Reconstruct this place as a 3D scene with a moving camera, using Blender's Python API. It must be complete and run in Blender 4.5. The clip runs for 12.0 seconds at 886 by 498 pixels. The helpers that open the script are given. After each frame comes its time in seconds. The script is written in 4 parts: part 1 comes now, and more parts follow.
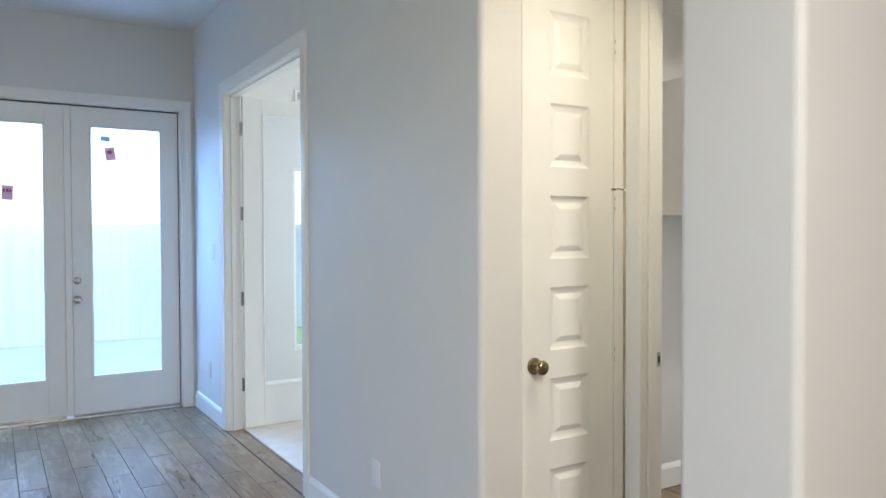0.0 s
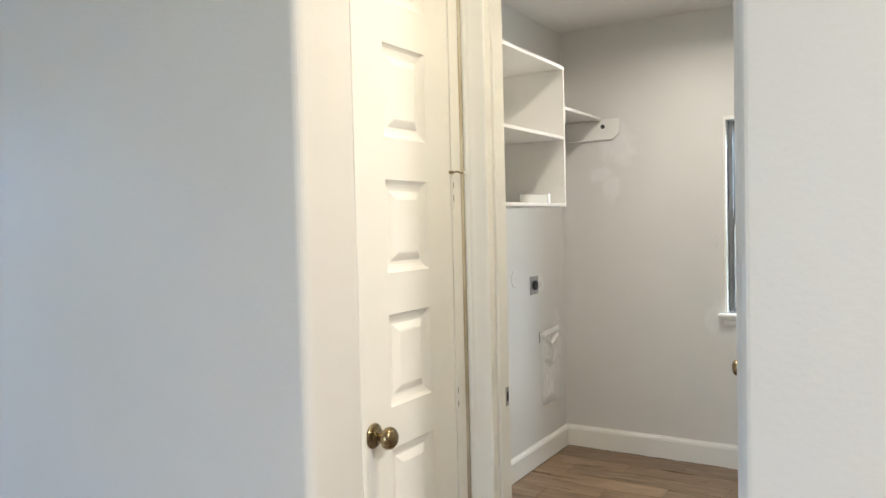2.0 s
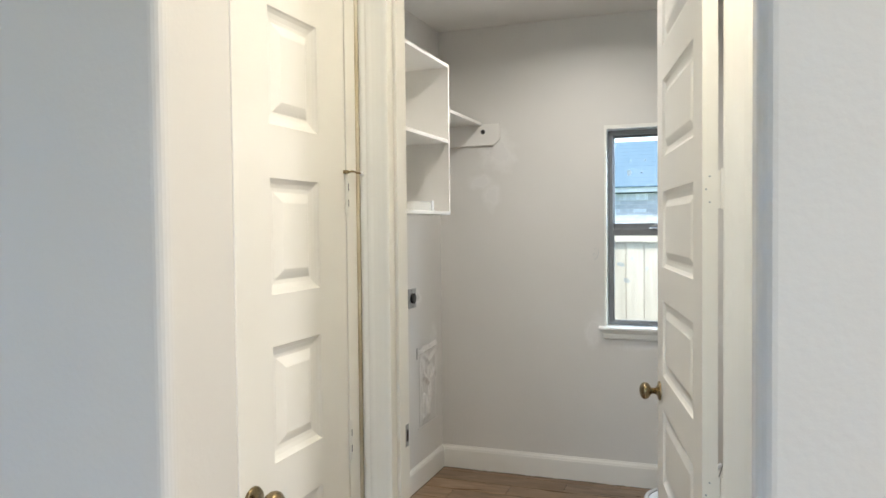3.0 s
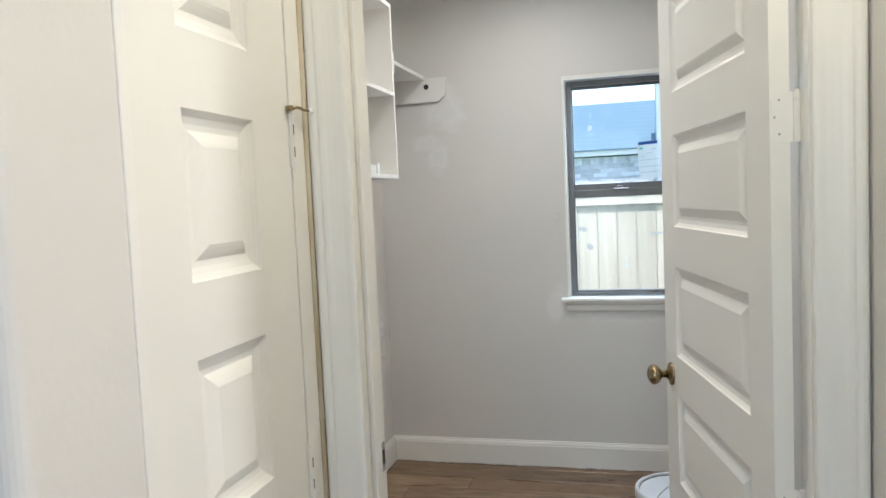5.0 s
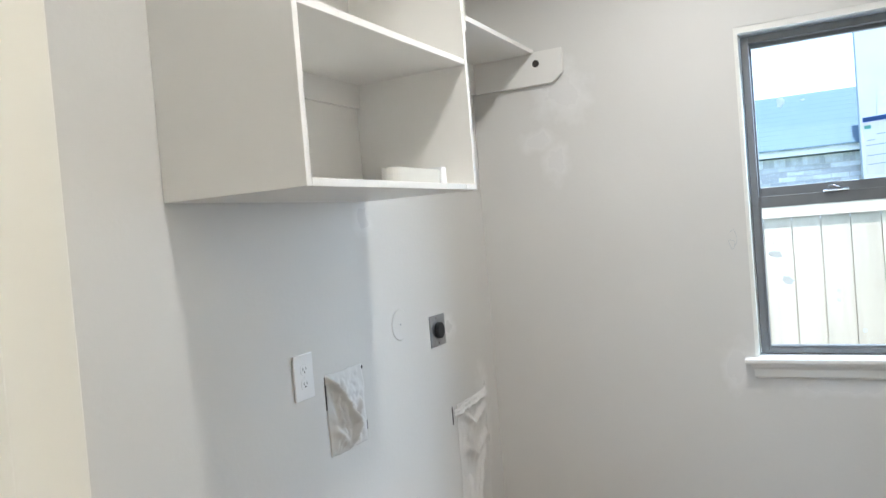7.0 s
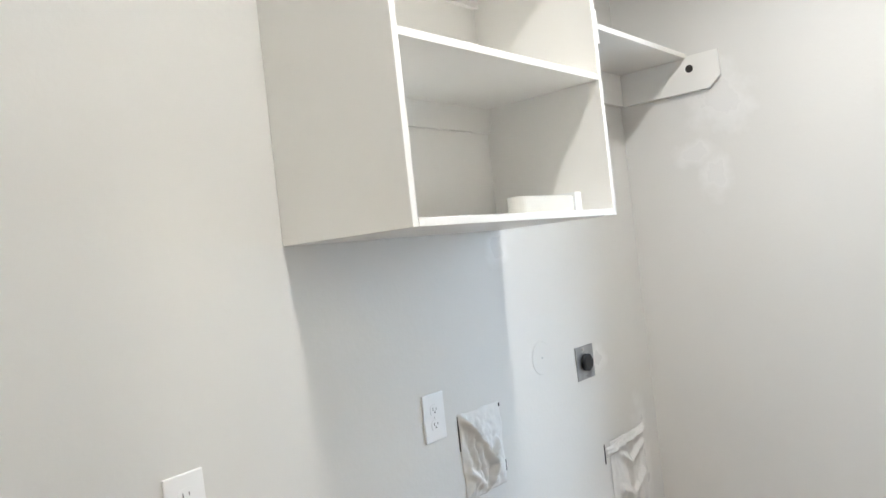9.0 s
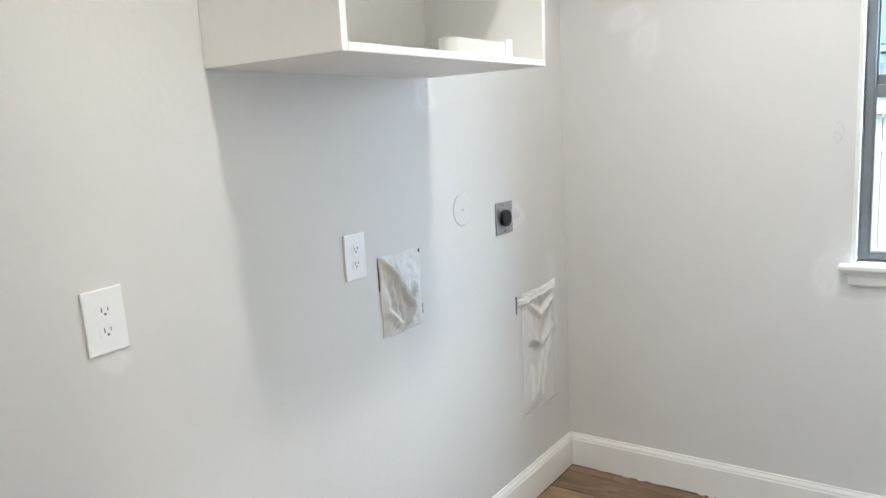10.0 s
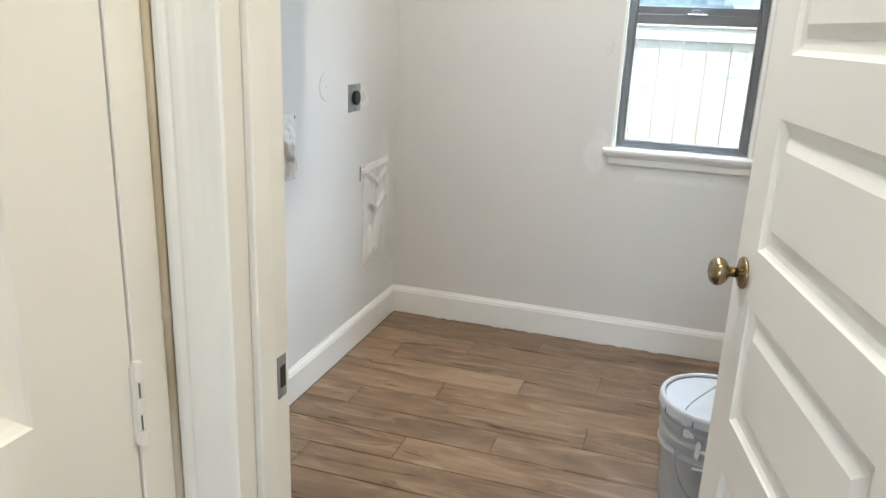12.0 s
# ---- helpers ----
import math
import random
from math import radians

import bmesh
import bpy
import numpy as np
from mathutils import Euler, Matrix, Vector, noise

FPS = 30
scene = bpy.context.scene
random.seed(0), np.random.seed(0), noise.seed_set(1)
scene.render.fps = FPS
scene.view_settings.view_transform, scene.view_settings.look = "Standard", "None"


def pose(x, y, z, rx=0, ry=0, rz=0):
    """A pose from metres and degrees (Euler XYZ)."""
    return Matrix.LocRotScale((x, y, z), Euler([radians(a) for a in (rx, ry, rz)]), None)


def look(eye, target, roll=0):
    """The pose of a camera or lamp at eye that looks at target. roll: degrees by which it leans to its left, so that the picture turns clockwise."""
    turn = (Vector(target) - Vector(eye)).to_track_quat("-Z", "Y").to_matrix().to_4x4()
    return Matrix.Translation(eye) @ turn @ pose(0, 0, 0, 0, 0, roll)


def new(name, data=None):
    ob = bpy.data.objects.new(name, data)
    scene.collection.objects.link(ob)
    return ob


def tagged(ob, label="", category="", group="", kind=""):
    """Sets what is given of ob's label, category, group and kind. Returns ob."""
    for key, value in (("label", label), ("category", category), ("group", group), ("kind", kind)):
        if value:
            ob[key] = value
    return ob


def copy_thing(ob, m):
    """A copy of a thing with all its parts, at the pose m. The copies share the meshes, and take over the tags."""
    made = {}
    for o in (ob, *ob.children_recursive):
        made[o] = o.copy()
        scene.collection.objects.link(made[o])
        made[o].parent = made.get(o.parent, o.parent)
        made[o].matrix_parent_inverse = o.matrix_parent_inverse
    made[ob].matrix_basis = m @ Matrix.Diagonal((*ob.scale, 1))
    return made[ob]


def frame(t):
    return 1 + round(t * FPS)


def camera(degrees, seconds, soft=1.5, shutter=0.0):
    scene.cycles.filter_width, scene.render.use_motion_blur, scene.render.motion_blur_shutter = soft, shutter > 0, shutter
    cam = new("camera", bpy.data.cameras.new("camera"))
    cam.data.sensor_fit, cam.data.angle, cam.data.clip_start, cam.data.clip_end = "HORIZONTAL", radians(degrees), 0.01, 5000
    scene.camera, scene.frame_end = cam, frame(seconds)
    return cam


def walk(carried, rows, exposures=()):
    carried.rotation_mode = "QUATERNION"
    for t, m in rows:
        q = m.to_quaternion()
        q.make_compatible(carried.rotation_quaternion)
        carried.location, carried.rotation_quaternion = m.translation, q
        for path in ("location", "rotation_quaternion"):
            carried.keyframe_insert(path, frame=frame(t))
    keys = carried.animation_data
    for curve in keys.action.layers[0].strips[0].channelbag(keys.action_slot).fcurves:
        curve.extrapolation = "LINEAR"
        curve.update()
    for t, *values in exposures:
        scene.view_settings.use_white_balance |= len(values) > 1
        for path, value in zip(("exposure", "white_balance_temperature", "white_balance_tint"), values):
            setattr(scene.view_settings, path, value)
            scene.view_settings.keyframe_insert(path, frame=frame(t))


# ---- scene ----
cam = camera(62.0, 12.0)
PATH = [
    (0, (0.541, 1.157, 1.495), (1.586, 2.862, 1.45), -0.2),
    (0.5, (0.605, 1.431, 1.493), (1.762, 3.061, 1.451), -0.4),
    (1, (0.693, 1.701, 1.487), (2.0, 3.215, 1.453), -0.2),
    (1.5, (0.788, 1.965, 1.501), (2.275, 3.302, 1.463), -0.5),
    (2, (0.82, 2.236, 1.521), (2.523, 3.281, 1.448), -1.4),
    (2.5, (0.919, 2.416, 1.505), (2.736, 3.249, 1.426), -0.8),
    (3, (1.067, 2.5, 1.53), (2.943, 3.191, 1.469), -0.6),
    (3.5, (1.144, 2.524, 1.523), (3.059, 3.1, 1.47), -1.0),
    (3.7, (1.153, 2.529, 1.517), (3.076, 3.072, 1.454), -1.1),
    (5.3, (1.653, 2.79, 1.492), (3.586, 3.286, 1.354), -2.7),
    (5.5, (1.794, 2.788, 1.491), (3.726, 3.286, 1.362), -2.5),
    (6, (2.099, 2.816, 1.478), (4.019, 3.367, 1.369), -2.9),
    (6.5, (2.379, 2.881, 1.481), (4.262, 3.548, 1.394), -4.6),
    (7, (2.608, 2.875, 1.485), (4.388, 3.785, 1.43), -4.7),
    (7.2, (2.678, 2.837, 1.494), (4.399, 3.856, 1.482), -4.8),
    (8.8, (2.769, 2.834, 1.532), (4.303, 4.112, 1.637), -6.5),
    (9, (2.769, 2.84, 1.53), (4.294, 4.134, 1.549), -6.3),
    (9.5, (2.776, 2.835, 1.487), (4.32, 4.095, 1.316), -4.8),
    (10, (2.744, 2.835, 1.447), (4.358, 3.97, 1.118), -3.0),
    (10.5, (2.655, 2.847, 1.415), (4.383, 3.748, 0.964), -1.7),
    (11, (2.496, 2.867, 1.397), (4.347, 3.428, 0.886), -1.3),
    (11.5, (2.321, 2.848, 1.402), (4.188, 3.316, 0.857), 1.7),
    (12, (2.109, 2.822, 1.412), (3.938, 3.394, 0.838), 2.4),
]
walk(cam, [(t, look(eye, target, roll)) for t, eye, target, roll in PATH],
     [(0.0, 1.72, 6500, 10), (1.0, 1.70, 6700, 10), (2.2, 2.00, 6650, 10), (3.5, 1.80, 6300, 10), (5.5, 1.81, 6060, 10), (6.5, 2.10, 5950, 10), (7.0, 2.12, 6000, 10),
      (9.5, 2.46, 5980, 10), (10.5, 2.42, 5950, 10), (11.0, 2.46, 5980, 10), (11.5, 2.36, 6060, 10), (12.0, 2.34, 6200, 10)])

# ---- light ----
SUN_EL, SUN_AZ = 70.0, 265.0        # degrees; azimuth measured clockwise from +y
world = bpy.data.worlds.new("sky")
scene.world = world
world.use_nodes = True
wn = world.node_tree
sky = wn.nodes.new("ShaderNodeTexSky")
sky.sky_type, sky.sun_disc = "NISHITA", False
sky.sun_elevation, sky.sun_rotation = radians(SUN_EL), radians(SUN_AZ)
wn.links.new(sky.outputs[0], wn.nodes["Background"].inputs[0])
wn.nodes["Background"].inputs[1].default_value = 0.15

sun_data = bpy.data.lights.new("sun", "SUN")
sun_data.energy, sun_data.angle, sun_data.color = 2.9, radians(0.5), (1.0, 0.95, 0.88)
sun_ob = new("sun", sun_data)
sun_way = Vector((math.sin(radians(SUN_AZ)) * math.cos(radians(SUN_EL)), math.cos(radians(SUN_AZ)) * math.cos(radians(SUN_EL)), math.sin(radians(SUN_EL))))
sun_ob.matrix_world = look(sun_way * 40, (0, 0, 0))


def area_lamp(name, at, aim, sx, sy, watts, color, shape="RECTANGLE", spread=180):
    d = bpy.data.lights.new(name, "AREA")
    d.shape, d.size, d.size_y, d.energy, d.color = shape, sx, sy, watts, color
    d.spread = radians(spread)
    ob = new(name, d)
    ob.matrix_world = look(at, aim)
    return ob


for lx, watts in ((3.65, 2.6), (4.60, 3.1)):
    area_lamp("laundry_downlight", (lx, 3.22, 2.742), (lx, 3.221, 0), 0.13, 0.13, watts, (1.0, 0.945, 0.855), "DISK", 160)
# Two added lamps, unseen, brighten the niche and the living room.
area_lamp("niche_fill", (2.45, 2.56, 2.742), (2.45, 2.561, 0), 0.13, 0.13, 3.1, (1.0, 0.89, 0.68), "DISK", 150)
area_lamp("living_fill", (0.9, 0.2, 3.212), (0.9, 0.201, 0), 0.3, 0.3, 42, (1.0, 0.97, 0.92), "DISK")
area_lamp("living_window_light", (-2.96, 3.1, 1.5), (0, 3.1, 1.5), 2.4, 2.0, 11.0, (0.70, 0.85, 1.0))
# Added lamps, hidden above the openings outside, stand in for the sky's light.
area_lamp("garden_door_sky_fill", (0.85, 8.20, 2.52), (0.85, 6.75, 0.0), 2.0, 0.5, 46, (0.17, 0.43, 1.0), spread=118)
area_lamp("laundry_window_sky_fill", (5.86, 2.58, 2.32), (4.4, 3.9, 1.0), 0.60, 0.26, 15.0, (0.60, 0.80, 1.0))
# Fill lamp added out of view beside the window, brightens under the cabinet.
area_lamp("laundry_side_fill", (5.98, 2.12, 1.50), (4.25, 4.1, 1.22), 0.60, 1.10, 8.5, (0.72, 0.87, 1.0))
# Added lamp in the unseen side opening, brightens the study.
area_lamp("study_side_fill", (5.44, 6.3, 1.6), (3.0, 6.3, 1.6), 1.6, 1.8, 26, (0.80, 0.90, 1.0))


# ---- materials ----
def material(name, a, b, rough=0.5, metal=0.0, grain=6.0, bump=0.0, bump_scale=120.0, spread=0.5, stretch=(1, 1, 1), piece=0.0, spec=0.5):
    """A two-tone paint: a and b mixed by noise of the size 1/grain, with relief of two sizes."""
    m = bpy.data.materials.new(name)
    m.use_nodes = True
    t = m.node_tree
    p = t.nodes["Principled BSDF"]
    p.inputs["Roughness"].default_value, p.inputs["Metallic"].default_value = rough, metal
    p.inputs["Specular IOR Level"].default_value = spec
    co = t.nodes.new("ShaderNodeTexCoord")
    mp = t.nodes.new("ShaderNodeMapping")
    mp.inputs["Scale"].default_value = stretch
    t.links.new(co.outputs["Object"], mp.inputs["Vector"])
    src = mp.outputs["Vector"]
    info = None
    if piece:
        info = t.nodes.new("ShaderNodeObjectInfo")
        mul = t.nodes.new("ShaderNodeVectorMath")
        mul.operation = "MULTIPLY_ADD"
        t.links.new(info.outputs["Random"], mul.inputs[0])
        mul.inputs[1].default_value = (37.0, 53.0, 19.0)
        t.links.new(src, mul.inputs[2])
        src = mul.outputs[0]
    n1 = t.nodes.new("ShaderNodeTexNoise")
    n1.inputs["Scale"].default_value, n1.inputs["Detail"].default_value = grain, 4
    t.links.new(src, n1.inputs["Vector"])
    ramp = t.nodes.new("ShaderNodeMapRange")
    ramp.inputs[1].default_value, ramp.inputs[2].default_value = 0.5 - spread / 2, 0.5 + spread / 2
    t.links.new(n1.outputs["Fac"], ramp.inputs[0])
    mix = t.nodes.new("ShaderNodeMix")
    mix.data_type = "RGBA"
    mix.inputs["A"].default_value, mix.inputs["B"].default_value = (*a, 1), (*b, 1)
    t.links.new(ramp.outputs[0], mix.inputs["Factor"])
    col = mix.outputs["Result"]
    if piece:
        hsv = t.nodes.new("ShaderNodeHueSaturation")
        val = t.nodes.new("ShaderNodeMapRange")
        val.inputs[3].default_value, val.inputs[4].default_value = 1 - piece, 1 + piece
        t.links.new(info.outputs["Random"], val.inputs[0])
        t.links.new(val.outputs[0], hsv.inputs["Value"])
        t.links.new(col, hsv.inputs["Color"])
        col = hsv.outputs["Color"]
    t.links.new(col, p.inputs["Base Color"])
    # gloss varies a little with the same blotches
    rr = t.nodes.new("ShaderNodeMapRange")
    rr.inputs[3].default_value, rr.inputs[4].default_value = max(0.03, rough - 0.06), min(1, rough + 0.06)
    t.links.new(n1.outputs["Fac"], rr.inputs[0])
    t.links.new(rr.outputs[0], p.inputs["Roughness"])
    if bump:
        n2 = t.nodes.new("ShaderNodeTexNoise")
        n2.inputs["Scale"].default_value, n2.inputs["Detail"].default_value = bump_scale, 3
        t.links.new(src, n2.inputs["Vector"])
        bp = t.nodes.new("ShaderNodeBump")
        bp.inputs["Strength"].default_value, bp.inputs["Distance"].default_value = bump, 0.002
        t.links.new(n2.outputs["Fac"], bp.inputs["Height"])
        t.links.new(bp.outputs[0], p.inputs["Normal"])
    return m


def wood_tile(name):
    """Wood-look porcelain: grain drawn out along y, knots, pale worn streaks, one tone per plank."""
    m = bpy.data.materials.new(name)
    m.use_nodes = True
    t = m.node_tree
    L = t.links.new
    p = t.nodes["Principled BSDF"]
    co = t.nodes.new("ShaderNodeTexCoord")
    info = t.nodes.new("ShaderNodeObjectInfo")
    off = t.nodes.new("ShaderNodeVectorMath")
    off.operation = "MULTIPLY_ADD"
    L(info.outputs["Random"], off.inputs[0])
    off.inputs[1].default_value = (41.0, 67.0, 0.0)
    L(co.outputs["Object"], off.inputs[2])

    def tex(scale, detail, sx, sy, warp=0.0):
        mp = t.nodes.new("ShaderNodeMapping")
        mp.inputs["Scale"].default_value = (sx, sy, 1)
        L(off.outputs[0], mp.inputs["Vector"])
        n = t.nodes.new("ShaderNodeTexNoise")
        n.inputs["Scale"].default_value, n.inputs["Detail"].default_value, n.inputs["Distortion"].default_value = scale, detail, warp
        L(mp.outputs[0], n.inputs["Vector"])
        return n.outputs["Fac"]

    fine = tex(1.0, 5, 36, 4.0, 0.8)
    broad = tex(1.0, 4, 15, 1.5, 1.2)
    blotch = tex(1.0, 4, 7.0, 2.8, 1.4)
    knots = tex(1.0, 4, 13, 5.5, 1.4)
    worn = tex(1.0, 5, 17, 2.6, 1.6)
    ramp = t.nodes.new("ShaderNodeValToRGB")
    e = ramp.color_ramp.elements
    e[0].position, e[0].color = 0.30, (0.088, 0.057, 0.037, 1)
    e[1].position, e[1].color = 0.70, (0.270, 0.198, 0.142, 1)
    mid = e.new(0.48)
    mid.color = (0.166, 0.112, 0.074, 1)
    add0 = t.nodes.new("ShaderNodeMix")
    add0.inputs["Factor"].default_value = 0.20
    L(broad, add0.inputs["A"])
    L(fine, add0.inputs["B"])
    add = t.nodes.new("ShaderNodeMix")
    add.inputs["Factor"].default_value = 0.52
    L(add0.outputs["Result"], add.inputs["A"])
    L(blotch, add.inputs["B"])
    L(add.outputs["Result"], ramp.inputs["Fac"])
    # dark knots and saw marks, then pale scraped patches
    kr = t.nodes.new("ShaderNodeMapRange")
    kr.inputs[1].default_value, kr.inputs[2].default_value, kr.inputs[4].default_value = 0.61, 0.75, 0.60
    L(knots, kr.inputs[0])
    kmix = t.nodes.new("ShaderNodeMix")
    kmix.data_type = "RGBA"
    kmix.inputs["B"].default_value = (0.052, 0.031, 0.020, 1)
    L(kr.outputs[0], kmix.inputs["Factor"])
    L(ramp.outputs["Color"], kmix.inputs["A"])
    wr = t.nodes.new("ShaderNodeMapRange")
    wr.inputs[1].default_value, wr.inputs[2].default_value, wr.inputs[4].default_value = 0.53, 0.68, 0.60
    L(worn, wr.inputs[0])
    wmix = t.nodes.new("ShaderNodeMix")
    wmix.data_type = "RGBA"
    wmix.inputs["B"].default_value = (0.33, 0.255, 0.19, 1)
    L(wr.outputs[0], wmix.inputs["Factor"])
    L(kmix.outputs["Result"], wmix.inputs["A"])
    hsv = t.nodes.new("ShaderNodeHueSaturation")
    v = t.nodes.new("ShaderNodeMapRange")
    v.inputs[3].default_value, v.inputs[4].default_value = 0.80, 1.30
    L(info.outputs["Random"], v.inputs[0])
    L(v.outputs[0], hsv.inputs["Value"])
    hsv.inputs["Saturation"].default_value = 1.26
    L(wmix.outputs["Result"], hsv.inputs["Color"])
    L(hsv.outputs["Color"], p.inputs["Base Color"])
    r = t.nodes.new("ShaderNodeMapRange")
    r.inputs[3].default_value, r.inputs[4].default_value = 0.24, 0.34
    L(broad, r.inputs[0])
    L(r.outputs[0], p.inputs["Roughness"])
    bp = t.nodes.new("ShaderNodeBump")
    bp.inputs["Strength"].default_value, bp.inputs["Distance"].default_value = 0.10, 0.0012
    L(fine, bp.inputs["Height"])
    L(bp.outputs[0], p.inputs["Normal"])
    return m


def glass_material(name, tint=(0.96, 0.985, 1.0)):
    """A thin pane: clear, with a mirror gloss that grows towards a grazing view."""
    m = bpy.data.materials.new(name)
    m.use_nodes = True
    t = m.node_tree
    t.nodes.remove(t.nodes["Principled BSDF"])
    clear, gloss = t.nodes.new("ShaderNodeBsdfTransparent"), t.nodes.new("ShaderNodeBsdfGlossy")
    clear.inputs[0].default_value = (*tint, 1)
    gloss.inputs["Roughness"].default_value = 0.02
    fr = t.nodes.new("ShaderNodeFresnel")
    fr.inputs[0].default_value = 1.2
    mix = t.nodes.new("ShaderNodeMixShader")
    t.links.new(fr.outputs[0], mix.inputs[0])
    t.links.new(clear.outputs[0], mix.inputs[1])
    t.links.new(gloss.outputs[0], mix.inputs[2])
    t.links.new(mix.outputs[0], t.nodes["Material Output"].inputs[0])
    return m


def hazy(m, amount, tint=(0.97, 0.97, 0.95)):
    """A thin layer that lets part of the light through scattered: added glare on a pane, paper on glass."""
    t = m.node_tree
    out = t.nodes["Material Output"]
    clear = out.inputs[0].links[0].from_socket
    scatter = t.nodes.new("ShaderNodeBsdfTranslucent")
    scatter.inputs[0].default_value = (*tint, 1)
    mix = t.nodes.new("ShaderNodeMixShader")
    mix.inputs[0].default_value = amount
    t.links.new(clear, mix.inputs[1])
    t.links.new(scatter.outputs[0], mix.inputs[2])
    t.links.new(mix.outputs[0], out.inputs[0])
    return m


def touched_up(m, spots):
    """Adds blotches of glossier, slightly paler paint: (place, half sizes)."""
    t = m.node_tree
    L = t.links.new
    p = t.nodes["Principled BSDF"]
    co = t.nodes.new("ShaderNodeTexCoord")
    wob = t.nodes.new("ShaderNodeTexNoise")
    wob.inputs["Scale"].default_value, wob.inputs["Detail"].default_value = 16, 3
    L(co.outputs["Object"], wob.inputs["Vector"])
    total = None
    for at, half in spots:
        mp = t.nodes.new("ShaderNodeMapping")
        mp.vector_type = "TEXTURE"
        mp.inputs["Location"].default_value, mp.inputs["Scale"].default_value = at, half
        L(co.outputs["Object"], mp.inputs["Vector"])
        ln = t.nodes.new("ShaderNodeVectorMath")
        ln.operation = "LENGTH"
        L(mp.outputs[0], ln.inputs[0])
        ad = t.nodes.new("ShaderNodeMath")
        ad.operation = "MULTIPLY_ADD"
        L(wob.outputs["Fac"], ad.inputs[0])
        ad.inputs[1].default_value = 1.6
        L(ln.outputs["Value"], ad.inputs[2])
        mr = t.nodes.new("ShaderNodeMapRange")
        mr.inputs[1].default_value, mr.inputs[2].default_value, mr.inputs[3].default_value, mr.inputs[4].default_value = 1.15, 1.95, 1.0, 0.0
        L(ad.outputs[0], mr.inputs[0])
        if total is None:
            total = mr.outputs[0]
        else:
            mx = t.nodes.new("ShaderNodeMath")
            mx.operation = "MAXIMUM"
            L(total, mx.inputs[0])
            L(mr.outputs[0], mx.inputs[1])
            total = mx.outputs[0]
    old = p.inputs["Base Color"].links[0].from_socket
    mix = t.nodes.new("ShaderNodeMix")
    mix.data_type = "RGBA"
    mix.inputs["B"].default_value = (0.77, 0.76, 0.745, 1)
    L(total, mix.inputs["Factor"])
    L(old, mix.inputs["A"])
    L(mix.outputs["Result"], p.inputs["Base Color"])
    r0 = p.inputs["Roughness"].links[0].from_socket
    rm = t.nodes.new("ShaderNodeMix")
    rm.inputs["B"].default_value = 0.24
    L(total, rm.inputs["Factor"])
    L(r0, rm.inputs["A"])
    L(rm.outputs["Result"], p.inputs["Roughness"])
    return m


PAINT = ((0.665, 0.652, 0.625), (0.695, 0.682, 0.655), 0.50)
WALL_E = touched_up(material("greige_wall_paint_east", *PAINT, grain=2.2, bump=0.22, bump_scale=70),
                    [((5.45, 3.745, 1.985), (0.3, 0.12, 0.13)), ((5.45, 3.79, 1.72), (0.3, 0.06, 0.10)), ((5.45, 3.86, 1.80), (0.3, 0.09, 0.05)), ((5.45, 3.17, 0.90), (0.3, 0.06, 0.10)), ((5.45, 2.46, 0.90), (0.3, 0.05, 0.10)), ((5.45, 2.82, 0.83), (0.3, 0.30, 0.04))])
WALL_N = touched_up(material("greige_wall_paint_north", *PAINT, grain=2.2, bump=0.22, bump_scale=70),
                    [((4.53, 4.128, 1.535), (0.055, 0.3, 0.075)), ((3.48, 4.128, 1.040), (0.04, 0.3, 0.028)), ((5.05, 4.128, 1.115), (0.06, 0.3, 0.05)), ((5.3, 4.128, 0.7), (0.07, 0.3, 0.25))])
WALL = material("greige_wall_paint", (0.665, 0.652, 0.625), (0.695, 0.682, 0.655), 0.50, grain=2.2, bump=0.24, bump_scale=80)
CEIL = material("ceiling_paint", (0.70, 0.68, 0.65), (0.73, 0.71, 0.68), 0.8, grain=2.5, bump=0.4, bump_scale=70)
TRIM = material("white_trim_enamel", (0.80, 0.79, 0.75), (0.83, 0.82, 0.78), 0.32, grain=5, bump=0.05, bump_scale=60)
CASEIN = material("cabinet_white", (0.80, 0.785, 0.75), (0.83, 0.815, 0.78), 0.36, grain=4, bump=0.05, bump_scale=50)
PLASTIC = material("white_plastic", (0.86, 0.86, 0.86), (0.88, 0.88, 0.88), 0.25, grain=20)
SLOT = material("dark_slot", (0.02, 0.02, 0.02), (0.035, 0.03, 0.03), 0.6, grain=30)
BRASS = material("antique_brass", (0.26, 0.20, 0.115), (0.36, 0.28, 0.165), 0.27, 1.0, grain=30, bump=0.05, bump_scale=200)
STEEL = material("brushed_steel_plate", (0.36, 0.37, 0.38), (0.46, 0.47, 0.48), 0.38, 1.0, grain=40, bump=0.05, bump_scale=300)
CHROME = material("satin_nickel", (0.50, 0.50, 0.50), (0.60, 0.60, 0.60), 0.25, 1.0, grain=30)
RUBBER = material("black_rubber", (0.008, 0.008, 0.009), (0.014, 0.014, 0.015), 0.62, grain=30)
GROUT = material("brown_grout", (0.055, 0.040, 0.032), (0.085, 0.065, 0.052), 0.9, grain=20, bump=0.3, bump_scale=200)
PLANK = wood_tile("wood_look_tile")
BRONZE = material("bronze_window_vinyl", (0.120, 0.122, 0.124), (0.155, 0.157, 0.160), 0.34, grain=14, bump=0.06, bump_scale=120)
GLASS = glass_material("window_glass")
# The translucent share imitates the white glare of daylight in the panes.
HAZED = hazy(glass_material("glare_haze_door_glass"), 0.17)
SHEET = material("crumpled_masking_plastic", (0.68, 0.67, 0.65), (0.74, 0.73, 0.71), 0.46, grain=12, bump=0.15, bump_scale=45)
